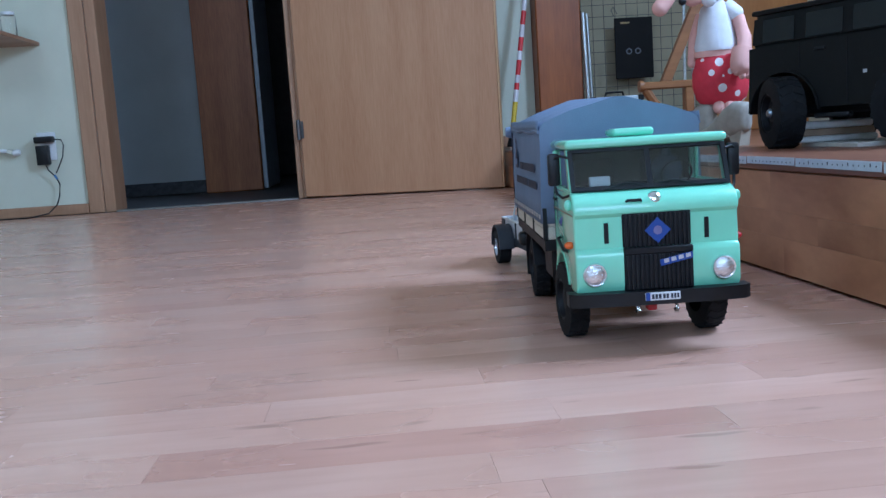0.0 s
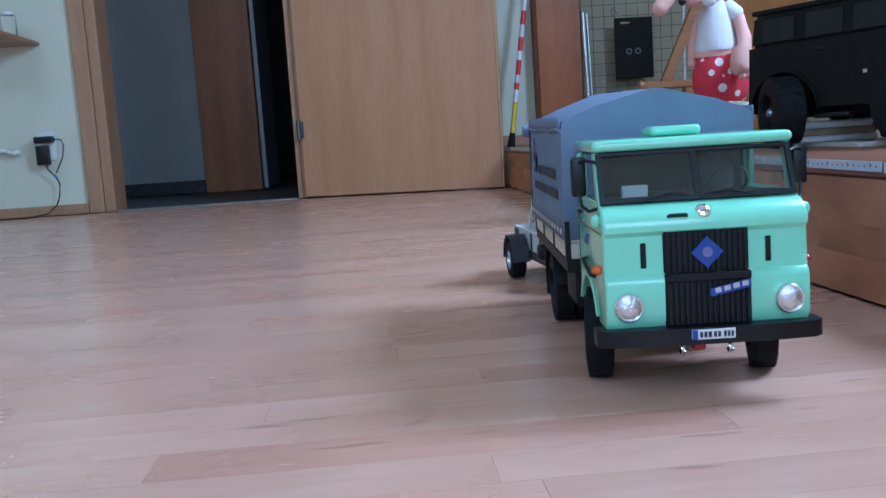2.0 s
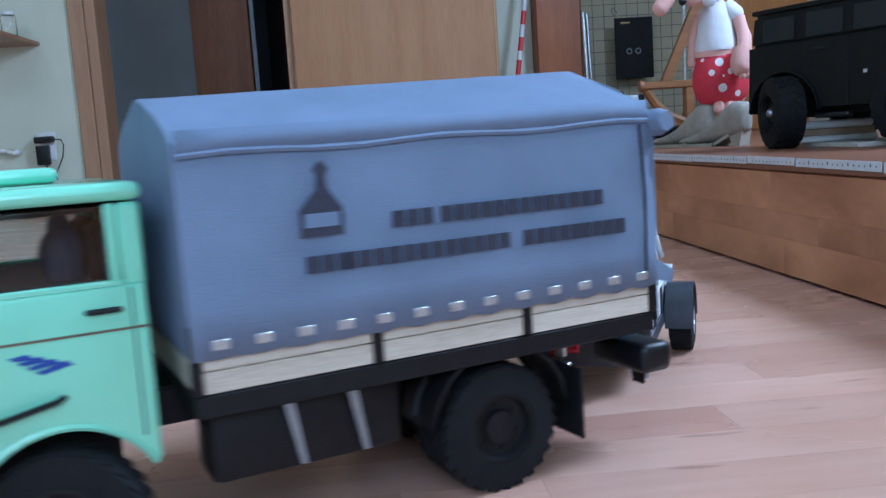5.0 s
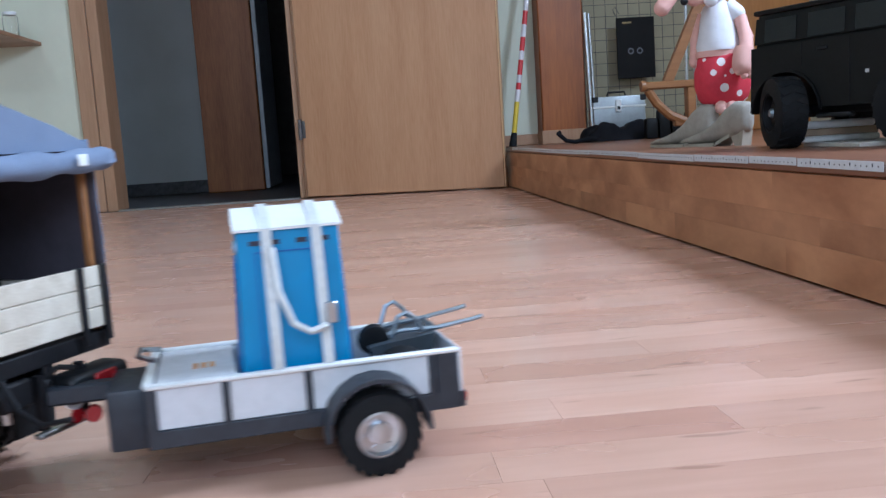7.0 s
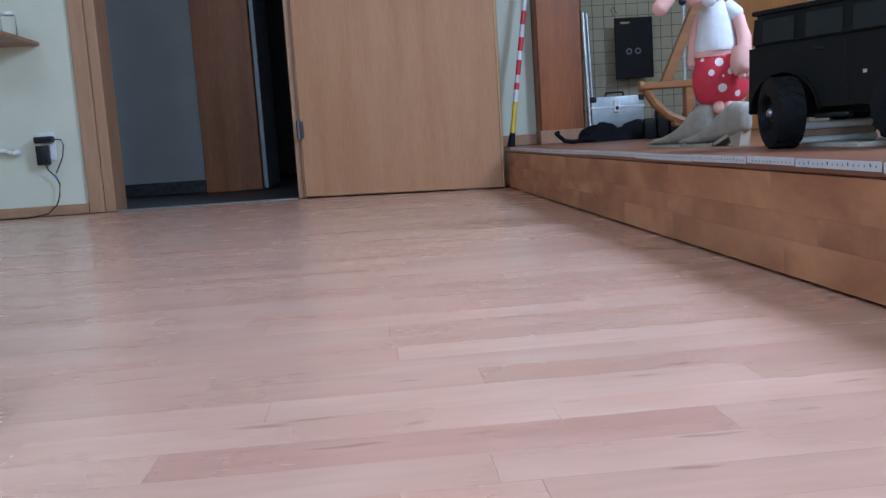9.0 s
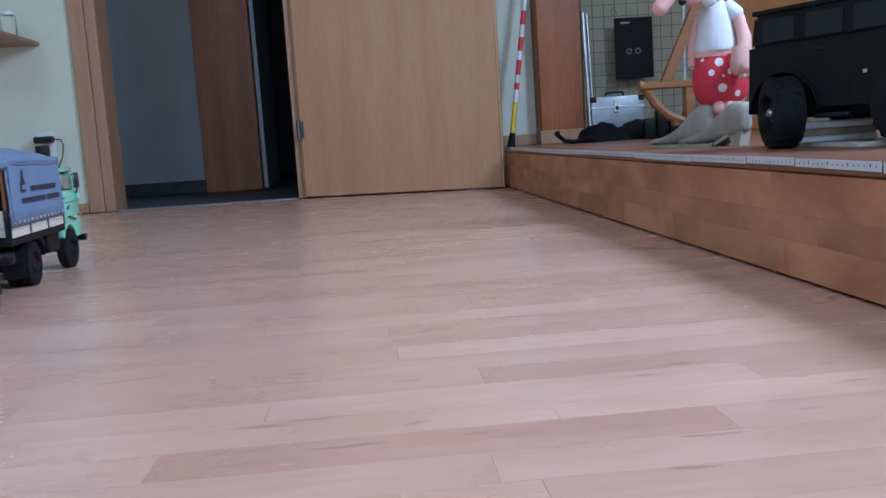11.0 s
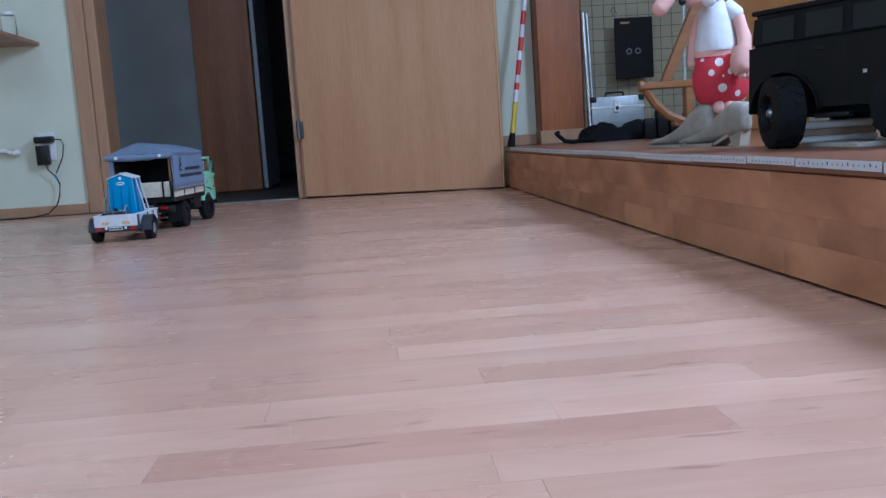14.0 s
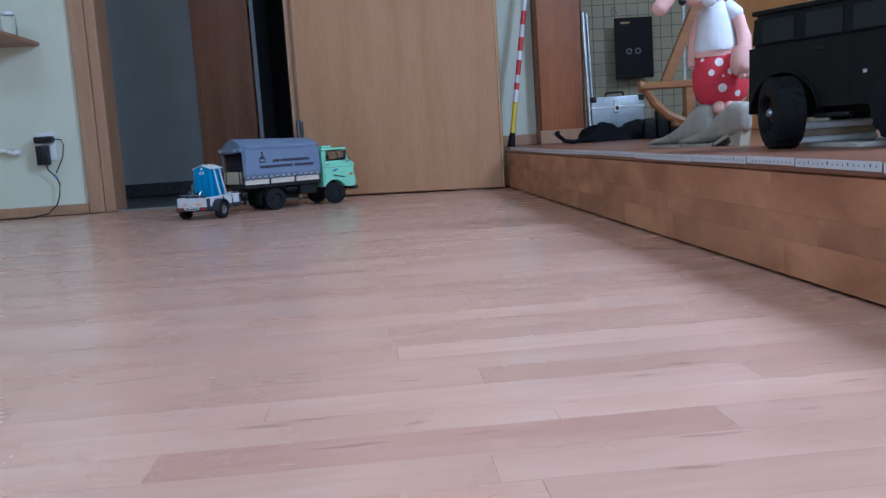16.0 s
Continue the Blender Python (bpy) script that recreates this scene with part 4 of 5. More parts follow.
    hl = part("headlight", lathe(B(), [(0.0, -0.006), (0.0115, -0.004), (0.0127, 0.0), (0.0127, 0.0035), (0.0116, 0.0052), (0.0105, 0.0045), (0.006, -0.001), (0, -0.0025)], m, 28), REFLECTOR, truck, "round chrome headlight")
    part("lens", lathe(B(), [(0.0108, 0.0040), (0.0085, 0.0060), (0.005, 0.0071), (0, 0.0075), (0, 0.0061), (0.005, 0.0057), (0.0085, 0.0046), (0.0108, 0.0036)], m, 24), LAMP_FACE, hl, "bright ribbed lens")
    part("bulb", ball(B(), m @ Vector((0, 0, 0.0015)), (0.003, 0.0026, 0.0026)), WHITE_PLASTIC, hl)
    v = part("vent_slot", bx(B(), 0.0965, 0.0990, s * 0.0498, s * 0.0546, 0.116, 0.1375, 0.0005), CHASSIS, truck, "dark vent slot")
    part("vent_rim", bx(B(), 0.0962, 0.0984, s * 0.0490, s * 0.0554, 0.1152, 0.1383, 0.0005), MINT, v)
    part("tow_hook", tube(B(), [(0.1, s * 0.020 - 0.004, 0.052), (0.110, s * 0.020 - 0.004, 0.049), (0.112, s * 0.020 - 0.004, 0.046), (0.108, s * 0.020 - 0.004, 0.043), (0.103, s * 0.020 - 0.004, 0.044)], 0.0019), CHROME, truck)
    part("front_wiper", tube(B(), [(0.0835, s * 0.052, 0.1705), (0.0815, s * 0.025, 0.177), (0.0822, s * 0.008, 0.1745)], 0.0012, 6), BLACK_PLASTIC, truck)

part("cab_back", bx(B(), -0.0455, -0.0425, -0.0765, 0.0765, 0.168, 0.213, 0.001), MINT, truck)
part("cab_lining", bx(B(), -0.0420, -0.0395, -0.0760, 0.0760, 0.1702, 0.2110), SEAT, truck, shade=0)
part("headliner", bx(B(), -0.040, 0.058, -0.078, 0.078, 0.2090, 0.2112), SEAT, truck, shade=0)
part("cab_floor", bx(B(), -0.040, 0.078, -0.078, 0.078, 0.1698, 0.1708), SEAT, truck, shade=0)
# windscreen: two panes in a dark rubber frame
def slope(u, v, w):
    """u across, v up the screen from 0 to 1, w out of it."""
    return (0.0815 - 0.0185 * v + w, u, 0.170 + 0.0425 * v + w * 0.4)


scr = part("windscreen", prism(B(), [(-0.0815, 0.03), (0.0815, 0.03), (0.0815, 0.98), (-0.0815, 0.98)], slope, 0.0, 0.0009), WINDOW, truck, "clear two-part windscreen", 0)
W0, W1S = 0.0835, 0.0790
for q in ([(-W0, 0.0), (W0, 0.0), (W0, 0.095), (-W0, 0.095)], [(-W0, 0.935), (W0, 0.935), (W0, 1.0), (-W0, 1.0)], [(-W0, 0.095), (-W1S, 0.095), (-W1S, 0.935), (-W0, 0.935)], [(W1S, 0.095), (W0, 0.095), (W0, 0.935), (W1S, 0.935)], [(-0.0028, 0.095), (0.0028, 0.095), (0.0028, 0.935), (-0.0028, 0.935)]):
    part("seal_strip", prism(B(), q, slope, -0.0012, 0.0022), BLACK_PLASTIC, scr, "black rubber seal", 0)

# grille with upright bars, emblem, name strip
bm = bx(B(), 0.0962, 0.1000, -0.0355, 0.0355, 0.1105, 0.1465, 0.001)
bx(bm, 0.0962, 0.1050, -0.0358, 0.0358, 0.066, 0.1105, 0.001)
gr = part("grille", bm, CHASSIS, truck, "black radiator grille")
for i in range(15):
    y = -0.0325 + 0.0650 * i / 14
    part("grille_bar", bx(B(), 0.0990, 0.1025 if i % 2 else 0.1018, y - 0.0012, y + 0.0012, 0.110, 0.1445, 0.0004), BLACK_PLASTIC, gr)
    part("grille_bar", bx(B(), 0.1040, 0.1076 if i % 2 else 0.1069, y - 0.0012, y + 0.0012, 0.0675, 0.103, 0.0004), BLACK_PLASTIC, gr)
part("grille_band", bx(B(), 0.0990, 0.1066, -0.0358, 0.0358, 0.1035, 0.1105, 0.001), CHASSIS, gr)
dm = part("diamond_emblem", prism(B(), [(-0.0135, 0.1275), (0, 0.114), (0.0135, 0.1275), (0, 0.141)], YZ, 0.1026, 0.1042), BLUE, truck, "blue diamond emblem", 0)
part("emblem_mark", lathe(B(), [(0, 0.0002), (0.0045, 0.0006), (0.0048, 0), (0.0, -0.0006)], Matrix.Translation((0.1041, 0, 0.1275)) @ pose(0, 0, 0, 0, 90), 16), EMBLEM_PALE, dm)
st = part("name_strip", prism(B(), [(0.001, 0.0905), (0.0345, 0.0975), (0.0335, 0.1040), (0.0, 0.0970)], YZ, 0.1078, 0.1092), BLUE, truck, "blue slanted name strip", 0)
bm = B()
for i in range(4):
    a = 0.0045 + 0.0075 * i
    prism(bm, [(a, 0.0935 + 0.0015 * i), (a + 0.005, 0.0945 + 0.0015 * i), (a + 0.0045, 0.0985 + 0.0015 * i), (a - 0.0005, 0.0975 + 0.0015 * i)], YZ, 0.1093, 0.1098)
part("name_mark", bm, SILVER, st, "", 0)
bd = part("hood_badge", lathe(B(), [(0, 0), (0.0062, 0.0), (0.0068, 0.0016), (0.005, 0.0032), (0, 0.004)], Matrix.Translation((0.0945, 0.0, 0.1605)) @ pose(0, 0, 0, 0, 55), 20), CHROME, truck, "round chrome badge")
part("hood_grip", tube(B(), [(0.0985, -0.030, 0.1585), (0.1005, -0.0295, 0.1595), (0.1005, -0.0155, 0.1595), (0.0985, -0.015, 0.1585)], 0.0016), BLACK_PLASTIC, truck)
bu = part("bumper", prism(B(), [(0.086, -0.0945), (0.104, -0.0945), (0.1115, -0.087), (0.1155, -0.05), (0.1155, 0.05), (0.1115, 0.087), (0.104, 0.0945), (0.086, 0.0945), (0.092, 0.080), (0.092, -0.080)], lambda u, v, w: (u, v, w), 0.0520, 0.0660), BLACK_PLASTIC, truck, "black front bumper")
pl = part("number_plate", bx(B(), 0.1158, 0.1168, -0.0180, 0.0180, 0.0565, 0.0650, 0.0004), PLATE, truck, "white number plate with a blue end")
bm = B()
bx(bm, 0.1170, 0.1173, -0.0178, -0.0132, 0.0567, 0.0648)
part("plate_band", bm, BLUE, pl, shade=0)
bm = B()
for a, b in ((-0.0115, -0.0090), (-0.0080, -0.0055), (-0.0045, -0.0018), (0.0, 0.0024), (0.0034, 0.0058), (0.0082, 0.0104), (0.0114, 0.0134), (0.0144, 0.0164)):
    bx(bm, 0.1170, 0.1173, a, b, 0.0583, 0.0630)
part("plate_bars", bm, INK, pl, shade=0)

part("red_pin", bx(B(), 0.088, 0.100, -0.012, -0.002, 0.043, 0.050, 0.001), RED, truck, "small red tow pin")
# inside of the cab
part("dashboard", bx(B(), 0.048, 0.076, -0.078, 0.078, 0.158, 0.1735, 0.004), SEAT, truck)
for y in (-0.04, 0.04):
    part("seat", bx(B(), -0.036, -0.022, y - 0.024, y + 0.024, 0.165, 0.200, 0.004), SEAT, truck)
part("steering_wheel", lathe(B(), [(0.0165, -0.001), (0.0180, 0), (0.0165, 0.001), (0.0155, 0), (0.0165, -0.001)], Matrix.Translation((0.036, 0.04, 0.181)) @ pose(0, 0, 0, 0, -60), 20), BLACK_PLASTIC, truck)
bm = B()
ball(bm, (-0.008, 0.04, 0.183), (0.013, 0.019, 0.018))
ball(bm, (-0.008, 0.04, 0.2005), (0.007, 0.0065, 0.0075))
part("driver_doll", bm, TOY_SHIRT, truck, "small plain toy driver")
part("window_card", bx(B(), 0.064, 0.070, -0.062, -0.040, 0.1735, 0.184, 0.001), TRAILER_WHITE, truck, "small pale card behind the windscreen")

# chassis
for s in (-1, 1):
    part("frame_rail", bx(B(), -0.385, 0.092, s * 0.026, s * 0.036, 0.074, 0.096, 0.001), CHASSIS, truck)
    part("rear_mudguard", tube(B(), [(-0.258 + 0.052 * math.cos(radians(a)), s * 0.066, 0.048 + 0.052 * math.sin(radians(a))) for a in range(10, 171, 16)], 0.004, 6), CHASSIS, truck)
    bm = B()
    pts = [(-0.258 + r * math.cos(radians(a)), 0.048 + r * math.sin(radians(a))) for r, aa in ((0.053, range(5, 176, 19)), (0.0505, range(175, 4, -19))) for a in aa]
    part("mudguard", prism(bm, pts, XZ, s * 0.047, s * 0.094), CHASSIS, truck)
    part("mud_flap", bx(B(), -0.324, -0.3215, s * 0.05, s * 0.092, 0.022, 0.072, 0.0005), RUBBER, truck)
    part("rear_lamp_bar", bx(B(), -0.402, -0.374, s * 0.034, s * 0.0965, 0.058, 0.080, 0.006, 3), BLACK_PLASTIC, truck)
    part("tail_lamp", bx(B(), -0.4045, -0.4015, s * 0.056, s * 0.078, 0.0690, 0.0775, 0.001), RED, truck, "red tail lamp")
rp = part("rear_plate", bx(B(), -0.4000, -0.3985, 0.050, 0.072, 0.0460, 0.0575, 0.0005), PLATE, truck, "small white rear plate")
part("plate_hanger", bx(B(), -0.3984, -0.3965, 0.056, 0.068, 0.0420, 0.0600), CHASSIS, rp, shade=0)
part("fuel_tank", bx(B(), -0.190, -0.070, 0.046, 0.084, 0.046, 0.097, 0.006, 2), CHASSIS, truck)
part("battery_box", bx(B(), -0.150, -0.075, -0.086, -0.048, 0.050, 0.097, 0.004), CHASSIS, truck)
part("air_tank", cyl(B(), (-0.160, -0.07, 0.078), (-0.205, -0.07, 0.078), 0.012, 18), CHASSIS, truck)
for x in (-0.125, -0.165):
    part("step_bracket", prism(B(), [(x, 0.05), (x + 0.004, 0.05), (x + 0.012, 0.09), (x + 0.006, 0.09)], XZ, 0.0862, 0.0885), ZINC, truck, "grey bracket", 0)
part("front_axle", cyl(B(), (0.006, -0.064, 0.043), (0.006, 0.064, 0.043), 0.006), CHASSIS, truck)
part("rear_axle", cyl(B(), (-0.258, -0.05, 0.043), (-0.258, 0.05, 0.043), 0.007), CHASSIS, truck)
ball(bm := B(), (-0.258, 0, 0.043), (0.02, 0.016, 0.016))
part("differential", bm, CHASSIS, truck)
part("engine_block", bx(B(), -0.03, 0.08, -0.025, 0.025, 0.052, 0.15, 0.004), CHASSIS, truck)
part("wheel_well", bx(B(), -0.043, 0.062, -0.055, 0.055, 0.097, 0.16, 0.002), CHASSIS, truck)
part("hitch_block", bx(B(), -0.386, -0.366, -0.014, 0.014, 0.066, 0.086, 0.002), CHASSIS, truck)
part("hitch_pin", cyl(B(), (-0.372, 0, 0.055), (-0.372, 0, 0.098), 0.0035), METAL, truck)
part("rear_crossbar", bx(B(), -0.390, -0.382, -0.070, -0.012, 0.040, 0.044, 0.001), METAL, truck, "bright underrun bar")
for y in (-0.06, -0.02):
    part("bar_hanger", bx(B(), -0.388, -0.381, y - 0.003, y + 0.003, 0.045, 0.085), CHASSIS, truck)
sg = part("rear_disc", cyl(B(), (-0.3915, -0.045, 0.064), (-0.3935, -0.045, 0.064), 0.011, 20), PLATE, truck, "oval white country sign")
part("trailer_cable", tube(B(), [(-0.384, 0.012, 0.09), (-0.40, 0.014, 0.07), (-0.42, 0.016, 0.062), (-0.446, 0.016, 0.068)], 0.002), CHASSIS, truck)
part("red_reflector", cyl(B(), (-0.3915, -0.045, 0.048), (-0.3930, -0.045, 0.048), 0.006, 12), RED, truck)

# load bed: pale boards in black stakes
bed = part("bed_floor", bx(B(), -0.386, -0.062, -0.0960, 0.0960, 0.090, 0.1035, 0.001), CHASSIS, truck)
xs = (-0.064, -0.172, -0.279, -0.385)
for s in (-1, 1):
    for a, b in zip(xs, xs[1:]):
        for z in (0.1040, 0.1170, 0.1300):
            part("side_board", bx(B(), b + 0.0035, a - 0.0035, s * 0.0925, s * 0.0958, z, z + 0.0125, 0.0006), BOARD, bed)
    for x in xs:
        part("stake", bx(B(), x - 0.003, x + 0.003, s * 0.0920, s * 0.0972, 0.1037, 0.143, 0.0006), BLACK_PLASTIC, bed)
    for i in range(13):
        x = -0.078 - 0.0245 * i
        q = 0.0955 + 0.0022 * (-0.062 - x) / 0.324
        part("eyelet", bx(B(), x - 0.0048, x + 0.0048, s * (q + 0.0026), s * (q + 0.0040), 0.1285, 0.1345, 0.0006), EYELET, bed)
for z in (0.1075, 0.1235, 0.1395):
    part("tail_board", bx(B(), -0.3892, -0.3862, -0.0915, 0.0915, z, z + 0.0155, 0.0006), BOARD, bed)
for y in (-0.066, 0.066, 0.0905, -0.0905):
    part("stake", bx(B(), -0.3918, -0.3894, y - 0.003, y + 0.003, 0.096, 0.156, 0.0006), BLACK_PLASTIC, bed)
for z in (0.1040, 0.1200):
    part("head_board", bx(B(), -0.0660, -0.0630, -0.0915, 0.0915, z, z + 0.0155, 0.0006), BOARD, bed)

# tilt: canvas roof and sides, open behind with the flap rolled up
def tilt_section(f, x):
    """Points (y, z) round the tilt; f goes from 0 at the front to 1 at the rear."""
    e, p, h = 0.2455 + 0.004 * f, 0.2715 + 0.0095 * f, 0.0955 + 0.0022 * f
    side = [(h + 0.0028, 0.1235 + 0.0012 * math.sin(256 * x)), (h + 0.0024 + 0.0006 * math.sin(70 * x), 0.150), (h + 0.0018 + 0.0007 * math.sin(61 * x), 0.175), (h + 0.0014 + 0.0007 * math.sin(55 * x + 1), 0.205), (h + 0.0010, 0.230), (h, e - 0.005), (h - 0.0045, e)]
    top = [(h * 0.62, e + (p - e) * 0.44 - 0.0012 * math.sin(26 * x)), (h * 0.3, e + (p - e) * 0.76), (h * 0.08, p - 0.0006), (0, p)]
    half = side + top
    return half + [(-y, z) for y, z in half[-2::-1]]


bm = B()
rows = []
for i in range(27):
    f = i / 26
    x = -0.062 - 0.324 * f
    rows.append([bm.verts.new((x, y, z + 0.0006 * noise.noise((x * 40, y * 40, z * 40)))) for y, z in tilt_section(f, x)])
for a, b in zip(rows, rows[1:]):
    for k in range(len(a) - 1):
        bm.faces.new((a[k], b[k], b[k + 1], a[k + 1]))
bm.faces.new([v for v in rows[0]][::-1])
bmesh.ops.recalc_face_normals(bm, faces=bm.faces)
tilt = part("tilt", bm, [TARP, TARP_IN], truck, "grey-blue canvas tilt, open at the back", 50)
so = tilt.modifiers.new("thick", "SOLIDIFY")
so.thickness, so.offset, so.material_offset = 0.0012, -1, 1
for s in (-1, 1):
    bm = B()
    pts = [(-0.064 - 0.318 * i / 12, s * (0.0968 + 0.0022 * i / 12), 0.2350 + 0.0042 * i / 12 + 0.0012 * math.sin(i * 1.3)) for i in range(13)]
    tube(bm, pts, 0.0022, 6)
    part("eave_hem", bm, TARP, tilt)
    bm = B()
    pts = [(-0.064 - 0.318 * i / 12, 0.0978 + 0.0022 * i / 12) for i in range(13)]
    for (xa, ya), (xb, yb) in zip(pts, pts[1:]):
        za, zb = 0.236 + 0.004 * (-0.064 - xa) / 0.318, 0.236 + 0.004 * (-0.064 - xb) / 0.318
        vs = [bm.verts.new(c) for c in ((xa, s * ya, za), (xb, s * yb, zb), (xb, s * (yb - 0.001), zb + 0.0125), (xa, s * (ya - 0.001), za + 0.0125))]
        bm.faces.new(vs)
    bmesh.ops.remove_doubles(bm, verts=bm.verts, dist=1e-5)
    fl = part("eave_flap", bm, TARP, tilt)
    q = fl.modifiers.new("thick", "SOLIDIFY")
    q.thickness, q.offset = 0.001, 0
    part("rope", tube(B(), [(-0.375, s * 0.0995, 0.236), (-0.378, s * 0.0998, 0.19), (-0.376, s * 0.1005, 0.128)], 0.0012, 6), INK, tilt)
    # printed sign: mark and two lines, read from the left on each side
    def side(u, v, w, s=s):
        x = -0.062 - 0.324 * u if s > 0 else -0.386 + 0.324 * u
        return (x, s * (0.0990 + 0.0022 * (-0.062 - x) / 0.324 + w), v)
    mk = prism(B(), [(0.205, 0.185), (0.285, 0.185), (0.285, 0.200), (0.258, 0.212), (0.256, 0.219), (0.263, 0.223), (0.249, 0.228), (0.234, 0.223), (0.240, 0.219), (0.236, 0.211), (0.205, 0.200)], side, 0.0002, 0.0008)
    part("printed_mark", mk, INK, tilt, "dark printed bottle-shaped mark", 0)
    ml = prism(B(), [(0.213, 0.190), (0.277, 0.190), (0.277, 0.198), (0.213, 0.198)], side, 0.0009, 0.0012)
    part("mark_field", ml, TARP, tilt, shade=0)
    for z, spans in ((0.1850, ((0.38, 3), (0.48, 13))), (0.1640, ((0.21, 3), (0.28, 12), (0.66, 5), (0.80, 4)))):
        for u, nn in spans:
            for i in range(nn):
                a = u + 0.031 * i * 0.95
                part("printed_bar", prism(B(), [(a, z), (a + 0.025, z), (a + 0.025, z + 0.0098), (a, z + 0.0098)], side, 0.0002, 0.0008), INK, tilt, shade=0)
# canvas gable at the rear, the flap rolled up straight below it
h1 = 0.0977
gab = [(-h1 + 0.001, 0.2440), (h1 - 0.001, 0.2440), (h1 - 0.0045, 0.2485), (h1 * 0.62, 0.2632), (h1 * 0.3, 0.2732), (0.0, 0.2798), (-h1 * 0.3, 0.2732), (-h1 * 0.62, 0.2632), (-h1 + 0.0045, 0.2485)]
part("rear_gable", prism(B(), gab, YZ, -0.3862, -0.3848), TARP, tilt, "canvas gable")
bm = B()
rows = []
for i in range(25):
    y = -0.108 + 0.216 * i / 24
    r = 0.0092 * (1 + 0.28 * noise.noise((y * 48, 3.1, 0.4))) * (0.72 if i in (0, 24) else 1.0)
    rows.append([bm.verts.new((-0.3925 + r * math.cos(k * math.pi / 7) + 0.0026 * noise.noise((y * 45, k * 0.7, 2.0)), y, 0.2375 - 0.0035 * math.sin(math.pi * i / 24) + r * math.sin(k * math.pi / 7))) for k in range(14)])
for p, q in zip(rows, rows[1:]):
    for k in range(14):
        bm.faces.new((p[k], p[(k + 1) % 14], q[(k + 1) % 14], q[k]))
bm.faces.new(rows[0][::-1])
bm.faces.new(rows[-1])
bmesh.ops.recalc_face_normals(bm, faces=bm.faces)
part("rolled_flap", bm, TARP, tilt, "rolled canvas flap", 60)
for s in (-1, 1):
    part("flap_tie", bx(B(), -0.4040, -0.4022, s * 0.069 - 0.005, s * 0.069 + 0.005, 0.2320, 0.2410, 0.0008), WHITE_PLASTIC, tilt, "white flap tie")
    part("bow_post", bx(B(), -0.383, -0.377, s * 0.0865, s * 0.0925, 0.104, 0.243, 0.001), STOOL_WOOD, truck, "brown wooden tilt post")
    if s > 0:
        part("corner_flap", prism(B(), [(0.0986 * s, 0.243), (0.086 * s, 0.240), (0.085 * s, 0.19), (0.088 * s, 0.158), (0.0995 * s, 0.158)], YZ, -0.3876, -0.3864), TARP, tilt, "canvas corner flap")
part("loose_corner", prism(B(), [(-0.386, 0.142), (-0.402, 0.132), (-0.399, 0.123), (-0.384, 0.128)], XZ, 0.0985, 0.0998), TARP, tilt, "loose canvas corner")

TRUCK_WHEELS = []
for s in (-1, 1):
    p = (0.006, s * 0.0765, 0.043)
    TRUCK_WHEELS.append((wheel("front_wheel", 0.043, 0.0125, truck, p, CHASSIS, s), p, True))
    for y in (0.080, 0.0545):
        p = (-0.258, s * y, 0.043)
        TRUCK_WHEELS.append((wheel("rear_wheel", 0.043, 0.0118, truck, p, CHASSIS, s), p, False))

# ---- the toy trailer: x forward from its axle ----
trailer = tagged(empty("toy_trailer"), "grey and white toy trailer with low side panels", "toy trailer")
part("bed", bx(B(), -0.058, 0.160, -0.056, 0.056, 0.036, 0.044, 0.001), TRAILER_GREY, trailer)
for s in (-1, 1):
    part("lower_rail", bx(B(), -0.060, 0.163, s * 0.0545, s * 0.0605, 0.034, 0.047, 0.001), TRAILER_GREY, trailer)
    part("top_rail", bx(B(), -0.061, 0.163, s * 0.0545, s * 0.0615, 0.0765, 0.0800, 0.001), WHITE_PLASTIC, trailer, "white top rail")
    for a, b in ((-0.038, 0.0485), (0.0535, 0.1065), (0.1115, 0.1560)):
        part("side_panel", bx(B(), a, b, s * 0.0560, s * 0.0585, 0.047, 0.0765, 0.0006), TRAILER_WHITE, trailer, "white side panel")
    for x in (-0.0405, 0.051, 0.109):
        part("stake", bx(B(), x - 0.0025, x + 0.0025, s * 0.0550, s * 0.0605, 0.044, 0.0768, 0.0005), TRAILER_GREY, trailer)
    part("front_corner", bx(B(), 0.1560, 0.1640, s * 0.0550, s * 0.0608, 0.034, 0.0768, 0.001), TRAILER_GREY, trailer)
    part("rear_corner", bx(B(), -0.0605, -0.0432, s * 0.0550, s * 0.0608, 0.034, 0.0768, 0.001), TRAILER_GREY, trailer)
    pts = [(0.006 + r * math.cos(radians(a)), 0.033 + r * math.sin(radians(a))) for r, aa in ((0.0385, range(-5, 186, 19)), (0.0355, range(185, -6, -19))) for a in aa]
    part("mudguard", prism(B(), pts, XZ, s * 0.0612, s * 0.0885), TRAILER_GREY, trailer, "dark curved mudguard")
    part("tail_lamp", bx(B(), -0.0675, -0.0632, s * 0.040, s * 0.056, 0.0365, 0.0445, 0.001), RED, trailer, "red tail lamp")
    part("latch", bx(B(), -0.0665, -0.0630, s * 0.024, s * 0.030, 0.039, 0.046, 0.0005), WHITE_PLASTIC, trailer)
part("front_board", bx(B(), 0.1590, 0.1640, -0.0545, 0.0545, 0.034, 0.0768, 0.001), TRAILER_GREY, trailer)
part("front_box", bx(B(), 0.1642, 0.1920, -0.036, 0.036, 0.028, 0.0730, 0.003, 2), TRAILER_GREY, trailer, "dark storage box on the drawbar")
part("front_rail", bx(B(), 0.1580, 0.1650, -0.0545, 0.0545, 0.0765, 0.0800, 0.001), WHITE_PLASTIC, trailer)
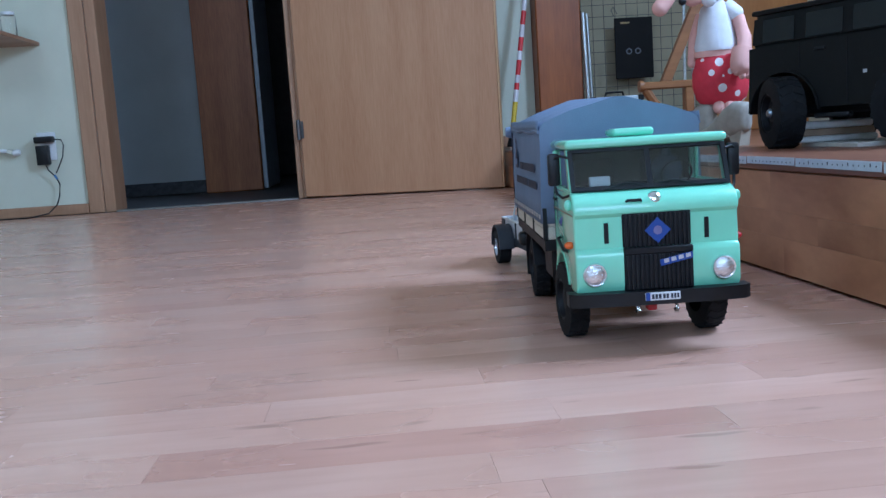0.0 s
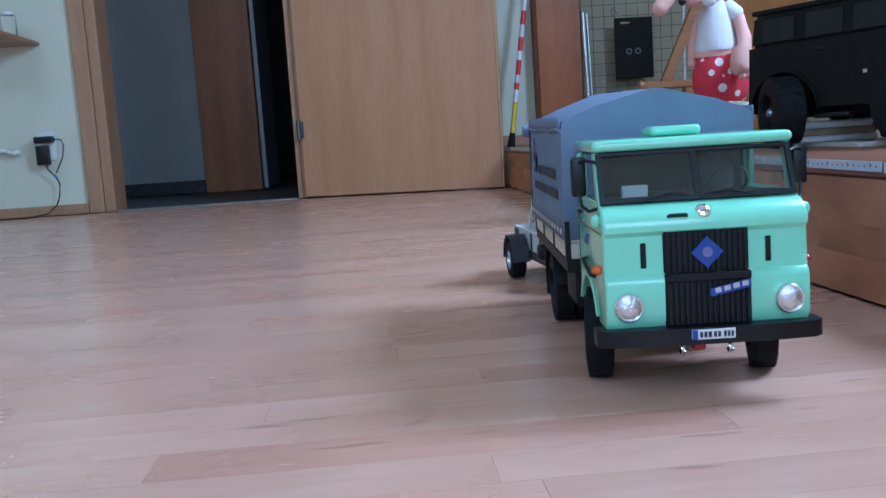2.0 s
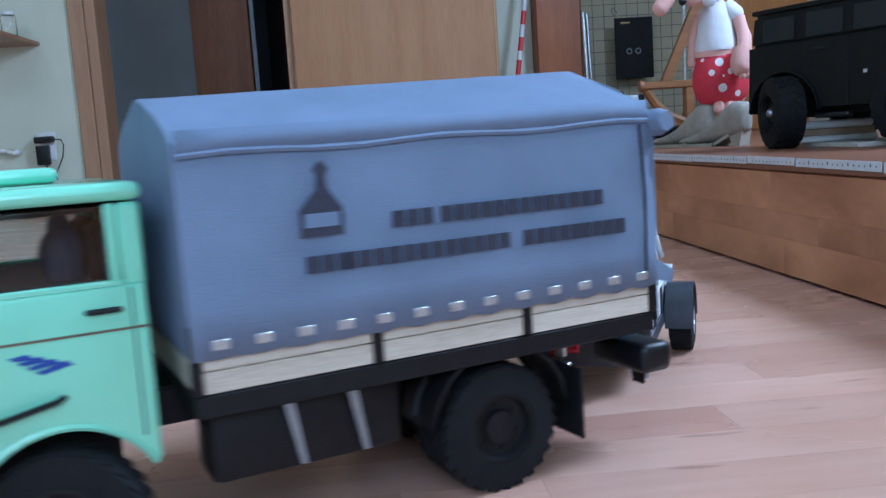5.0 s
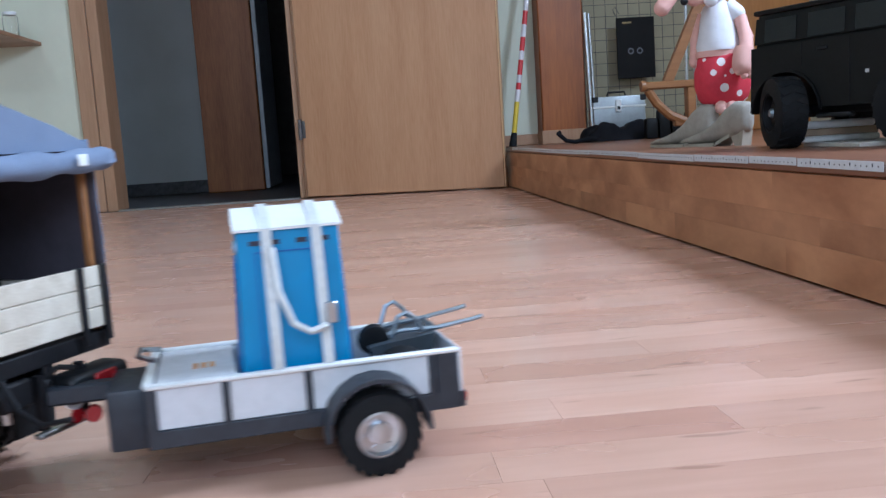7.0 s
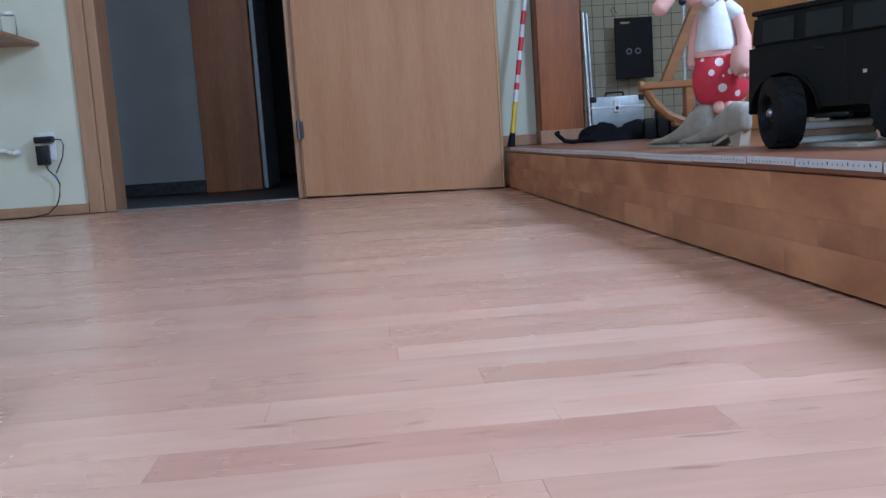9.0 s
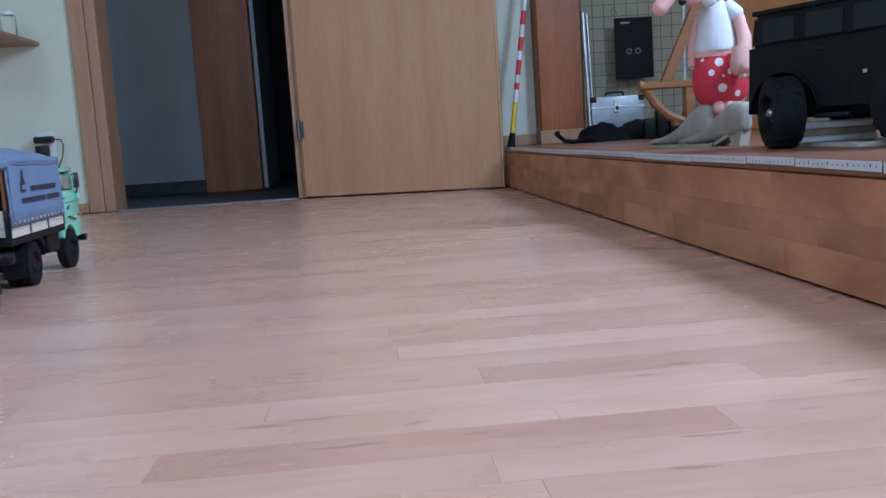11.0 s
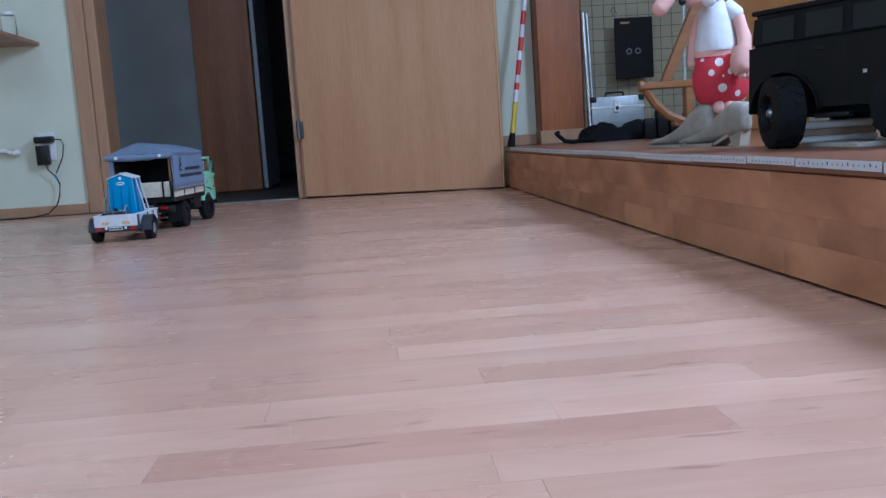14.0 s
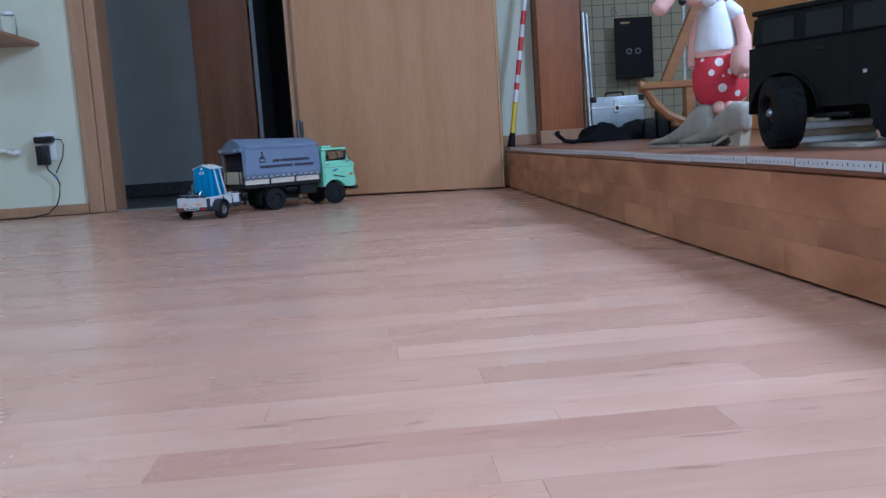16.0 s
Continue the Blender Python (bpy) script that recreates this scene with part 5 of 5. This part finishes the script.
tg = part("tailgate", bx(B(), -0.0630, -0.0605, -0.0600, 0.0600, 0.0460, 0.0795, 0.0006), TRAILER_WHITE, trailer, "white tailgate with orange stripes")
for s in (-1, 1):
    bm = B()
    for i in range(3):
        y = s * (0.022 + 0.007 * i)
        prism(bm, [(y, 0.0515), (y + s * 0.004, 0.0515), (y + s * 0.004 - s * 0.005, 0.0605), (y - s * 0.005, 0.0605)], YZ, -0.0637, -0.0632)
    part("warning_stripe", bm, STRIPE, tg, "orange warning stripes", 0)
pp = part("number_plate", bx(B(), -0.0668, -0.0655, -0.0185, 0.0185, 0.0365, 0.0455, 0.0004), PLATE, trailer, "white number plate")
bm = B()
for a, b in ((-0.0165, -0.006), (-0.0035, 0.0035), (0.006, 0.0165)):
    bx(bm, -0.0672, -0.0669, a, b, 0.0385, 0.0435)
part("plate_bars", bm, INK, pp, shade=0)
part("rear_beam", bx(B(), -0.0650, -0.0605, -0.0600, 0.0600, 0.034, 0.0465, 0.0006), TRAILER_GREY, trailer)
part("drawbar", bx(B(), 0.190, 0.236, -0.0075, 0.0075, 0.060, 0.074, 0.002), TRAILER_GREY, trailer)
part("coupling", bx(B(), 0.232, 0.262, -0.006, 0.006, 0.068, 0.082, 0.003), CHASSIS, trailer)
part("coupling_grip", tube(B(), [(0.236, 0, 0.080), (0.226, 0, 0.088), (0.214, 0, 0.086)], 0.0022), CHASSIS, trailer)
part("jockey_wheel", cyl(B(), (0.205, -0.004, 0.050), (0.205, 0.004, 0.050), 0.006, 14), RED, trailer, "small red wheel")
part("axle", cyl(B(), (0.006, -0.066, 0.0305), (0.006, 0.066, 0.0305), 0.004), CHASSIS, trailer)
part("spare_wheel", lathe(B(), [(0, 0), (0.018, 0), (0.022, 0.003), (0.022, 0.009), (0.018, 0.012), (0, 0.012)], Matrix.Translation((0.075, 0.0, 0.022)), 22), RUBBER, trailer)
lid = part("tool_tray", bx(B(), 0.100, 0.1575, -0.052, 0.052, 0.0735, 0.0785, 0.002), TRAILER_WHITE, trailer, "white tray with an orange mark")
bm = B()
for i in range(3):
    bx(bm, 0.116 + 0.006 * i, 0.119 + 0.006 * i, 0.004, 0.020, 0.0787, 0.0790)
part("tray_mark", bm, STRIPE, lid, shade=0)
part("tray_bar", tube(B(), [(0.157, -0.05, 0.0815), (0.172, -0.045, 0.084), (0.172, -0.02, 0.084), (0.159, -0.01, 0.0815)], 0.0022), METAL, lid)

# blue cabin on the trailer, tapering upwards, with a white gabled roof
cabin = tagged(empty("toy_toilet_cabin"), "bright blue toy toilet cabin strapped on the trailer", "toy cabin")
bm = B()
b0 = [(0.0105, -0.041), (0.0905, -0.041), (0.0905, 0.041), (0.0105, 0.041)]
t0 = [(0.0125, -0.0345), (0.0865, -0.0345), (0.0865, 0.0345), (0.0125, 0.0345)]
lo, hi = [bm.verts.new((x, y, 0.0445)) for x, y in b0], [bm.verts.new((x, y, 0.178)) for x, y in t0]
pk = [bm.verts.new((0.0125, 0, 0.190)), bm.verts.new((0.0865, 0, 0.190))]
bm.faces.new(lo[::-1])
for f in ((lo[0], lo[1], hi[1], hi[0]), (lo[2], lo[3], hi[3], hi[2]), (lo[1], lo[2], hi[2], pk[1], hi[1]), (lo[3], lo[0], hi[0], pk[0], hi[3]), (hi[0], hi[1], pk[1], pk[0]), (hi[2], hi[3], pk[0], pk[1])):
    bm.faces.new(f)
bmesh.ops.recalc_face_normals(bm, faces=bm.faces)
bmesh.ops.bevel(bm, geom=[e for e in bm.edges], offset=0.0012, segments=1, affect="EDGES")
part("cabin_shell", bm, CABIN_BLUE, cabin, "bright blue walls", 30)
roofp = [(-0.0375, 0.1775), (-0.0375, 0.1795), (0, 0.1932), (0.0375, 0.1795), (0.0375, 0.1775), (0, 0.1912)]
part("cabin_roof", prism(B(), roofp, YZ, 0.0100, 0.0890), WHITE_PLASTIC, cabin, "white gabled roof", 0)
for x in (0.009, 0.090):
    o = 1 if x > 0.05 else -1
    x1 = 0.0868 if o > 0 else 0.0122
    part("oval_label", lathe(B(), [(0, 0.0006), (0.0115, 0.0006), (0.0115, -0.001)], Matrix.Translation((x1 + o * 0.0012, 0, 0.164)) @ pose(0, 0, 0, 0, 90 * o) @ Matrix.Diagonal((0.42, 1, 1, 1)), 24), WHITE_PLASTIC, cabin, "white oval label")
    part("label_bar", bx(B(), x1 + o * 0.0019, x1 + o * 0.0024, -0.0075, 0.0075, 0.1625, 0.1655), CABIN_DEEP, cabin, shade=0)
    part("gable_disc", lathe(B(), [(0, 0.0006), (0.0042, 0.0006), (0.0042, -0.001)], Matrix.Translation((x1 + o * 0.0004, 0, 0.179)) @ pose(0, 0, 0, 0, 90 * o), 16), WHITE_PLASTIC, cabin)
    for y in (-0.024, 0.0, 0.024):
        part("panel_rib", prism(B(), [(y - 0.0012, 0.05), (y + 0.0012, 0.05), (y + 0.001, 0.155), (y - 0.001, 0.155)], lambda u, v, w, o=o, x=x: ((0.0915 - 0.0050 * (v - 0.0445) / 0.1335 if o > 0 else 0.0075 + 0.0050 * (v - 0.0445) / 0.1335) + o * w, u, v), 0.0, 0.0012), CABIN_DEEP, cabin, shade=0)
for s in (-1, 1):
    face_at = lambda u, v, w, s=s: (u, s * (0.042 - 0.0075 * (v - 0.0445) / 0.1335 + w), v)
    for a, b in ((0.020, 0.028), (0.036, 0.044), (0.056, 0.064), (0.070, 0.078)):
        part("air_slot", prism(B(), [(a, 0.167), (b, 0.167), (b, 0.1705), (a, 0.1705)], face_at, 0.0, 0.0008), INK, cabin, shade=0)
    for x in (0.024, 0.0735):
        part("door_groove", prism(B(), [(x, 0.055), (x + 0.0012, 0.055), (x + 0.0012, 0.162), (x, 0.162)], face_at, 0.0, 0.0007), CABIN_DEEP, cabin, shade=0)
    part("door_groove", prism(B(), [(0.024, 0.1612), (0.0747, 0.1612), (0.0747, 0.1624), (0.024, 0.1624)], face_at, 0.0, 0.0007), CABIN_DEEP, cabin, shade=0)
# lashing straps over the roof, hooked to the rails
for x in (0.035, 0.071):
    bm = B()
    path = [(-0.0595, 0.080), (-0.0390, 0.1790), (0.0, 0.1945), (0.0390, 0.1790), (0.0595, 0.080)]
    rows = [[bm.verts.new((x + d, y, z)) for d in (-0.0038, 0.0038)] for y, z in path]
    for a, b in zip(rows, rows[1:]):
        bm.faces.new((a[0], a[1], b[1], b[0]))
    sp = part("strap", bm, STRAP, trailer, "white lashing strap over the cabin", 0)
    q = sp.modifiers.new("thick", "SOLIDIFY")
    q.thickness, q.offset = 0.0012, 0
part("loose_strap", tube(B(), [(0.068, 0.0432, 0.165), (0.0665, 0.056, 0.135), (0.058, 0.060, 0.112), (0.046, 0.061, 0.105), (0.034, 0.058, 0.108)], 0.0026, 6), STRAP, trailer, "sagging loose strap end")
part("strap_buckle", bx(B(), 0.026, 0.034, 0.0515, 0.0560, 0.108, 0.124, 0.001), METAL, trailer, "steel strap buckle")

# wheelbarrow and tubes in the back
bar = tagged(empty("toy_wheelbarrow"), "dark toy wheelbarrow with zinc handles lying in the trailer", "wheelbarrow")
bm = B()
lo = [(-0.046, -0.020, 0.052), (-0.012, -0.016, 0.052), (-0.012, 0.016, 0.052), (-0.046, 0.020, 0.052)]
hi = [(-0.052, -0.030, 0.0865), (0.000, -0.024, 0.079), (0.000, 0.024, 0.079), (-0.052, 0.030, 0.0865)]
l, h = [bm.verts.new(c) for c in lo], [bm.verts.new(c) for c in hi]
bm.faces.new(l)
bm.faces.new(h)
for i in range(4):
    bm.faces.new((l[i], l[(i + 1) % 4], h[(i + 1) % 4], h[i]))
bmesh.ops.recalc_face_normals(bm, faces=bm.faces)
part("tub", bm, TUB, bar, "dark upturned tub", 0)
part("barrow_wheel", lathe(B(), [(0, -0.003), (0.009, -0.004), (0.012, -0.003), (0.013, 0), (0.012, 0.003), (0.009, 0.004), (0, 0.003)], Matrix.Translation((-0.006, 0.012, 0.083)) @ pose(0, 0, 0, 75, 0, 0), 18), RUBBER, bar)
for s in (-1, 1):
    part("handle", tube(B(), [(0.0, s * 0.012, 0.083), (-0.030, s * 0.016, 0.0880), (-0.055, s * 0.022, 0.0885), (-0.085, s * 0.024, 0.0925), (-0.092, s * 0.024, 0.094)], 0.0019, 6), ZINC, bar, "zinc tube handle")
    part("leg", tube(B(), [(-0.018, s * 0.024, 0.085), (-0.024, s * 0.025, 0.101), (-0.031, s * 0.025, 0.104), (-0.038, s * 0.024, 0.098), (-0.044, s * 0.022, 0.087)], 0.0019, 6), ZINC, bar)
part("spare_tyre", lathe(B(), [(0.009, -0.005), (0.016, -0.006), (0.020, 0), (0.016, 0.006), (0.009, 0.005), (0.009, -0.005)], Matrix.Translation((-0.020, 0.040, 0.065)) @ pose(0, 0, 0, 70, 0, 0), 20), RUBBER, trailer)
part("rail_loop", tube(B(), [(-0.056, -0.03, 0.080), (-0.056, -0.03, 0.087), (-0.054, -0.01, 0.088), (-0.056, 0.008, 0.087), (-0.056, 0.008, 0.080)], 0.0018, 6), ZINC, trailer)
TRAILER_WHEELS = []
for s in (-1, 1):
    p = (0.006, s * 0.0755, 0.0305)
    TRAILER_WHEELS.append((wheel("wheel", 0.0305, 0.0125, trailer, p, METAL, s, 22), p))

# ---- floor strips: laid across the room, 61 mm wide and 452 mm long ----
floor = bpy.data.objects["floor"]
SW, SL = 0.0607, 0.4525
# joints of single rows, and the tone of planks counted from the joint
known = {-1: 0.10, 0: 0.072, 1: 0.268, 2: 0.14, 3: -0.11, 4: 0.093, 5: -0.18, 7: 0.0, 8: 0.007, 10: 0.27, 11: 0.127, 13: -0.298}
tones = {(-1, 0): 1, (0, 0): 0, (0, -1): 0, (1, -1): 2, (1, 0): 1, (2, -1): 0, (2, 0): 0, (3, -1): 1, (3, 0): 0, (4, 0): 1, (4, -1): 1, (5, -1): 1, (5, 0): 0, (7, -1): 1, (7, 0): 0, (8, 0): 1, (10, -1): 1, (13, -1): 2}
strip_meshes = []
for tone in LAMINATE:
    bm = bx(B(), 0.00012, SL - 0.00012, 0.00012, SW - 0.00012, -0.005, 0.0)
    me = bpy.data.meshes.new("plank")
    bm.to_mesh(me)
    bm.free()
    me.materials.append(tone)
    strip_meshes.append(me)
rng = random.Random(5)
rest = B()
count = 0
for k in range(-42, 58):
    y = 0.573 + SW * k
    if y < SOUTH_Y - SW:
        continue
    if y + SW > WALL_Y:
        break
    x0 = known.get(k, rng.random() * SL)
    for j in range(-8, 8):
        x = x0 + j * SL
        tone = tones.get((k, j), rng.choice((0, 0, 0, 0, 1, 1)))
        if x + SL < -2.6 or x > STAGE_X:
            continue
        if x < -2.6 or x + SL > STAGE_X + 0.03 or not (0.35 < y < 3.6 and x > -1.35) or count >= 300:
            a, b = max(x, -2.6), min(x + SL, STAGE_X + 0.03)
            n0 = len(rest.faces)
            bx(rest, a + 0.00012, b - 0.00012, max(y, SOUTH_Y) + 0.00012, y + SW - 0.00012, -0.005, 0.0)
            rest.faces.ensure_lookup_table()
            for i in range(n0, len(rest.faces)):
                rest.faces[i].material_index = tone
            continue
        p = new("plank", strip_meshes[tone])
        p.parent = floor
        p.location = (x, y, 0)
        count += 1
tagged(part("plank_field", rest, LAMINATE_FIELD, floor, shade=0), kind="stuff")

# ---- what moves ----
TRUCK_ROWS = [(0.0,0.295,0.986,266.2),(0.5,0.297,0.984,266.4),(1.0,0.295,0.943,267.0),(1.5,0.294,0.894,266.6),(2.0,0.282,0.811,264.8),(2.5,0.255,0.729,261.3),(3.0,0.203,0.660,252.4),(3.5,0.121,0.599,242.4),(4.0,0.017,0.550,230.3),(4.2,-0.025,0.536,225.8),(4.7,-0.133,0.531,212.0),(5.2,-0.244,0.556,197.2),(5.7,-0.353,0.601,183.6),(6.3,-0.488,0.661,171.5),(6.5,-0.527,0.688,166.8),(7.0,-0.609,0.781,155.4),(7.5,-0.670,0.892,140.5),(8.0,-0.693,1.021,124.2),(8.5,-0.703,1.165,111.3),(9.0,-0.722,1.318,104.5),(9.5,-0.745,1.480,100.5),(10.0,-0.766,1.654,97.0),(10.5,-0.777,1.838,94.5),(11.0,-0.772,2.030,92.5),(11.3,-0.763,2.147,92.1),(11.5,-0.758,2.225,91.0),(12.0,-0.753,2.429,89.3),(12.5,-0.742,2.636,87.2),(13.0,-0.724,2.831,86.1),(13.5,-0.705,3.026,85.1),(14.0,-0.678,3.229,83.5),(14.5,-0.608,3.393,75.4),(15.0,-0.502,3.544,65.1),(15.5,-0.369,3.629,49.5),(16.0,-0.202,3.667,31.0)]
TRAILER_ROWS = [(0.0,0.304,1.610,273.6),(0.5,0.305,1.608,273.5),(1.0,0.302,1.567,272.9),(1.5,0.302,1.517,273.1),(2.0,0.300,1.434,273.6),(2.5,0.301,1.348,272.4),(3.0,0.306,1.268,271.9),(3.5,0.304,1.181,267.3),(4.0,0.294,1.087,261.0),(4.2,0.286,1.051,258.2),(4.7,0.264,0.968,251.0),(5.2,0.230,0.891,241.9),(5.7,0.180,0.819,229.9),(6.3,0.097,0.746,213.5),(6.5,0.068,0.725,206.3),(7.0,-0.018,0.691,190.3),(7.5,-0.126,0.660,181.0),(8.0,-0.234,0.656,169.5),(8.5,-0.350,0.688,148.9),(9.0,-0.452,0.771,133.0),(9.5,-0.539,0.893,119.4),(10.0,-0.607,1.046,109.4),(10.5,-0.656,1.222,103.6),(11.0,-0.692,1.410,101.0),(11.3,-0.706,1.526,100.0),(11.5,-0.711,1.603,99.0),(12.0,-0.733,1.805,95.0),(12.5,-0.742,2.013,93.2),(13.0,-0.742,2.207,91.1),(13.5,-0.736,2.403,90.0),(14.0,-0.728,2.607,88.2),(14.5,-0.715,2.780,86.8),(15.0,-0.694,2.956,81.9),(15.5,-0.664,3.099,77.3),(16.0,-0.620,3.243,66.8)]


def spin_rows(rows, wheel_x, radius, place, steer=None):
    """Rows for a wheel on its thing: it rolls by the way that the thing goes, and steers."""
    ts = [r[0] for r in rows]
    out, roll, last = [], 0.0, None
    for i in range(161):
        t = i / 10
        x, y, a = (float(np.interp(t, ts, [r[k] for r in rows])) for k in (1, 2, 3))
        p = Vector((x + wheel_x * math.cos(radians(a)), y + wheel_x * math.sin(radians(a)), 0))
        if last is not None:
            roll += math.degrees((p - last).length / radius)
        last = p
        s = float(np.interp(t, [q[0] for q in steer], [q[1] for q in steer])) if steer else 0.0
        out.append((t, Matrix.Translation(place) @ pose(0, 0, 0, 0, 0, s) @ pose(0, 0, 0, 0, roll, 0)))
    return out


STEER = [(0.0, 4), (0.6, 3), (1.6, -4), (2.0, -12), (2.5, -22), (3.0, -28), (4.2, -26), (6.0, -18), (7.0, -20), (8.5, -14), (9.5, -4), (11.3, -3), (13.6, -3), (14.2, -14), (15.0, -22), (16.0, -25)]


def motions():
    walk(truck, [(t, pose(x, y, 0, 0, 0, a)) for t, x, y, a in TRUCK_ROWS])
    walk(trailer, [(t, pose(x, y, 0, 0, 0, a)) for t, x, y, a in TRAILER_ROWS])
    for ob, ahead in ((cabin, 0.0055), (bar, 0.0)):
        walk(ob, [(t, pose(x, y, 0, 0, 0, a) @ Matrix.Translation((ahead, 0, 0))) for t, x, y, a in TRAILER_ROWS])
    for ob, place, steered in TRUCK_WHEELS:
        walk(ob, spin_rows(TRUCK_ROWS, place[0], 0.043, place, STEER if steered else None))
    for ob, place in TRAILER_WHEELS:
        walk(ob, spin_rows(TRAILER_ROWS, place[0], 0.0305, place))


motions()
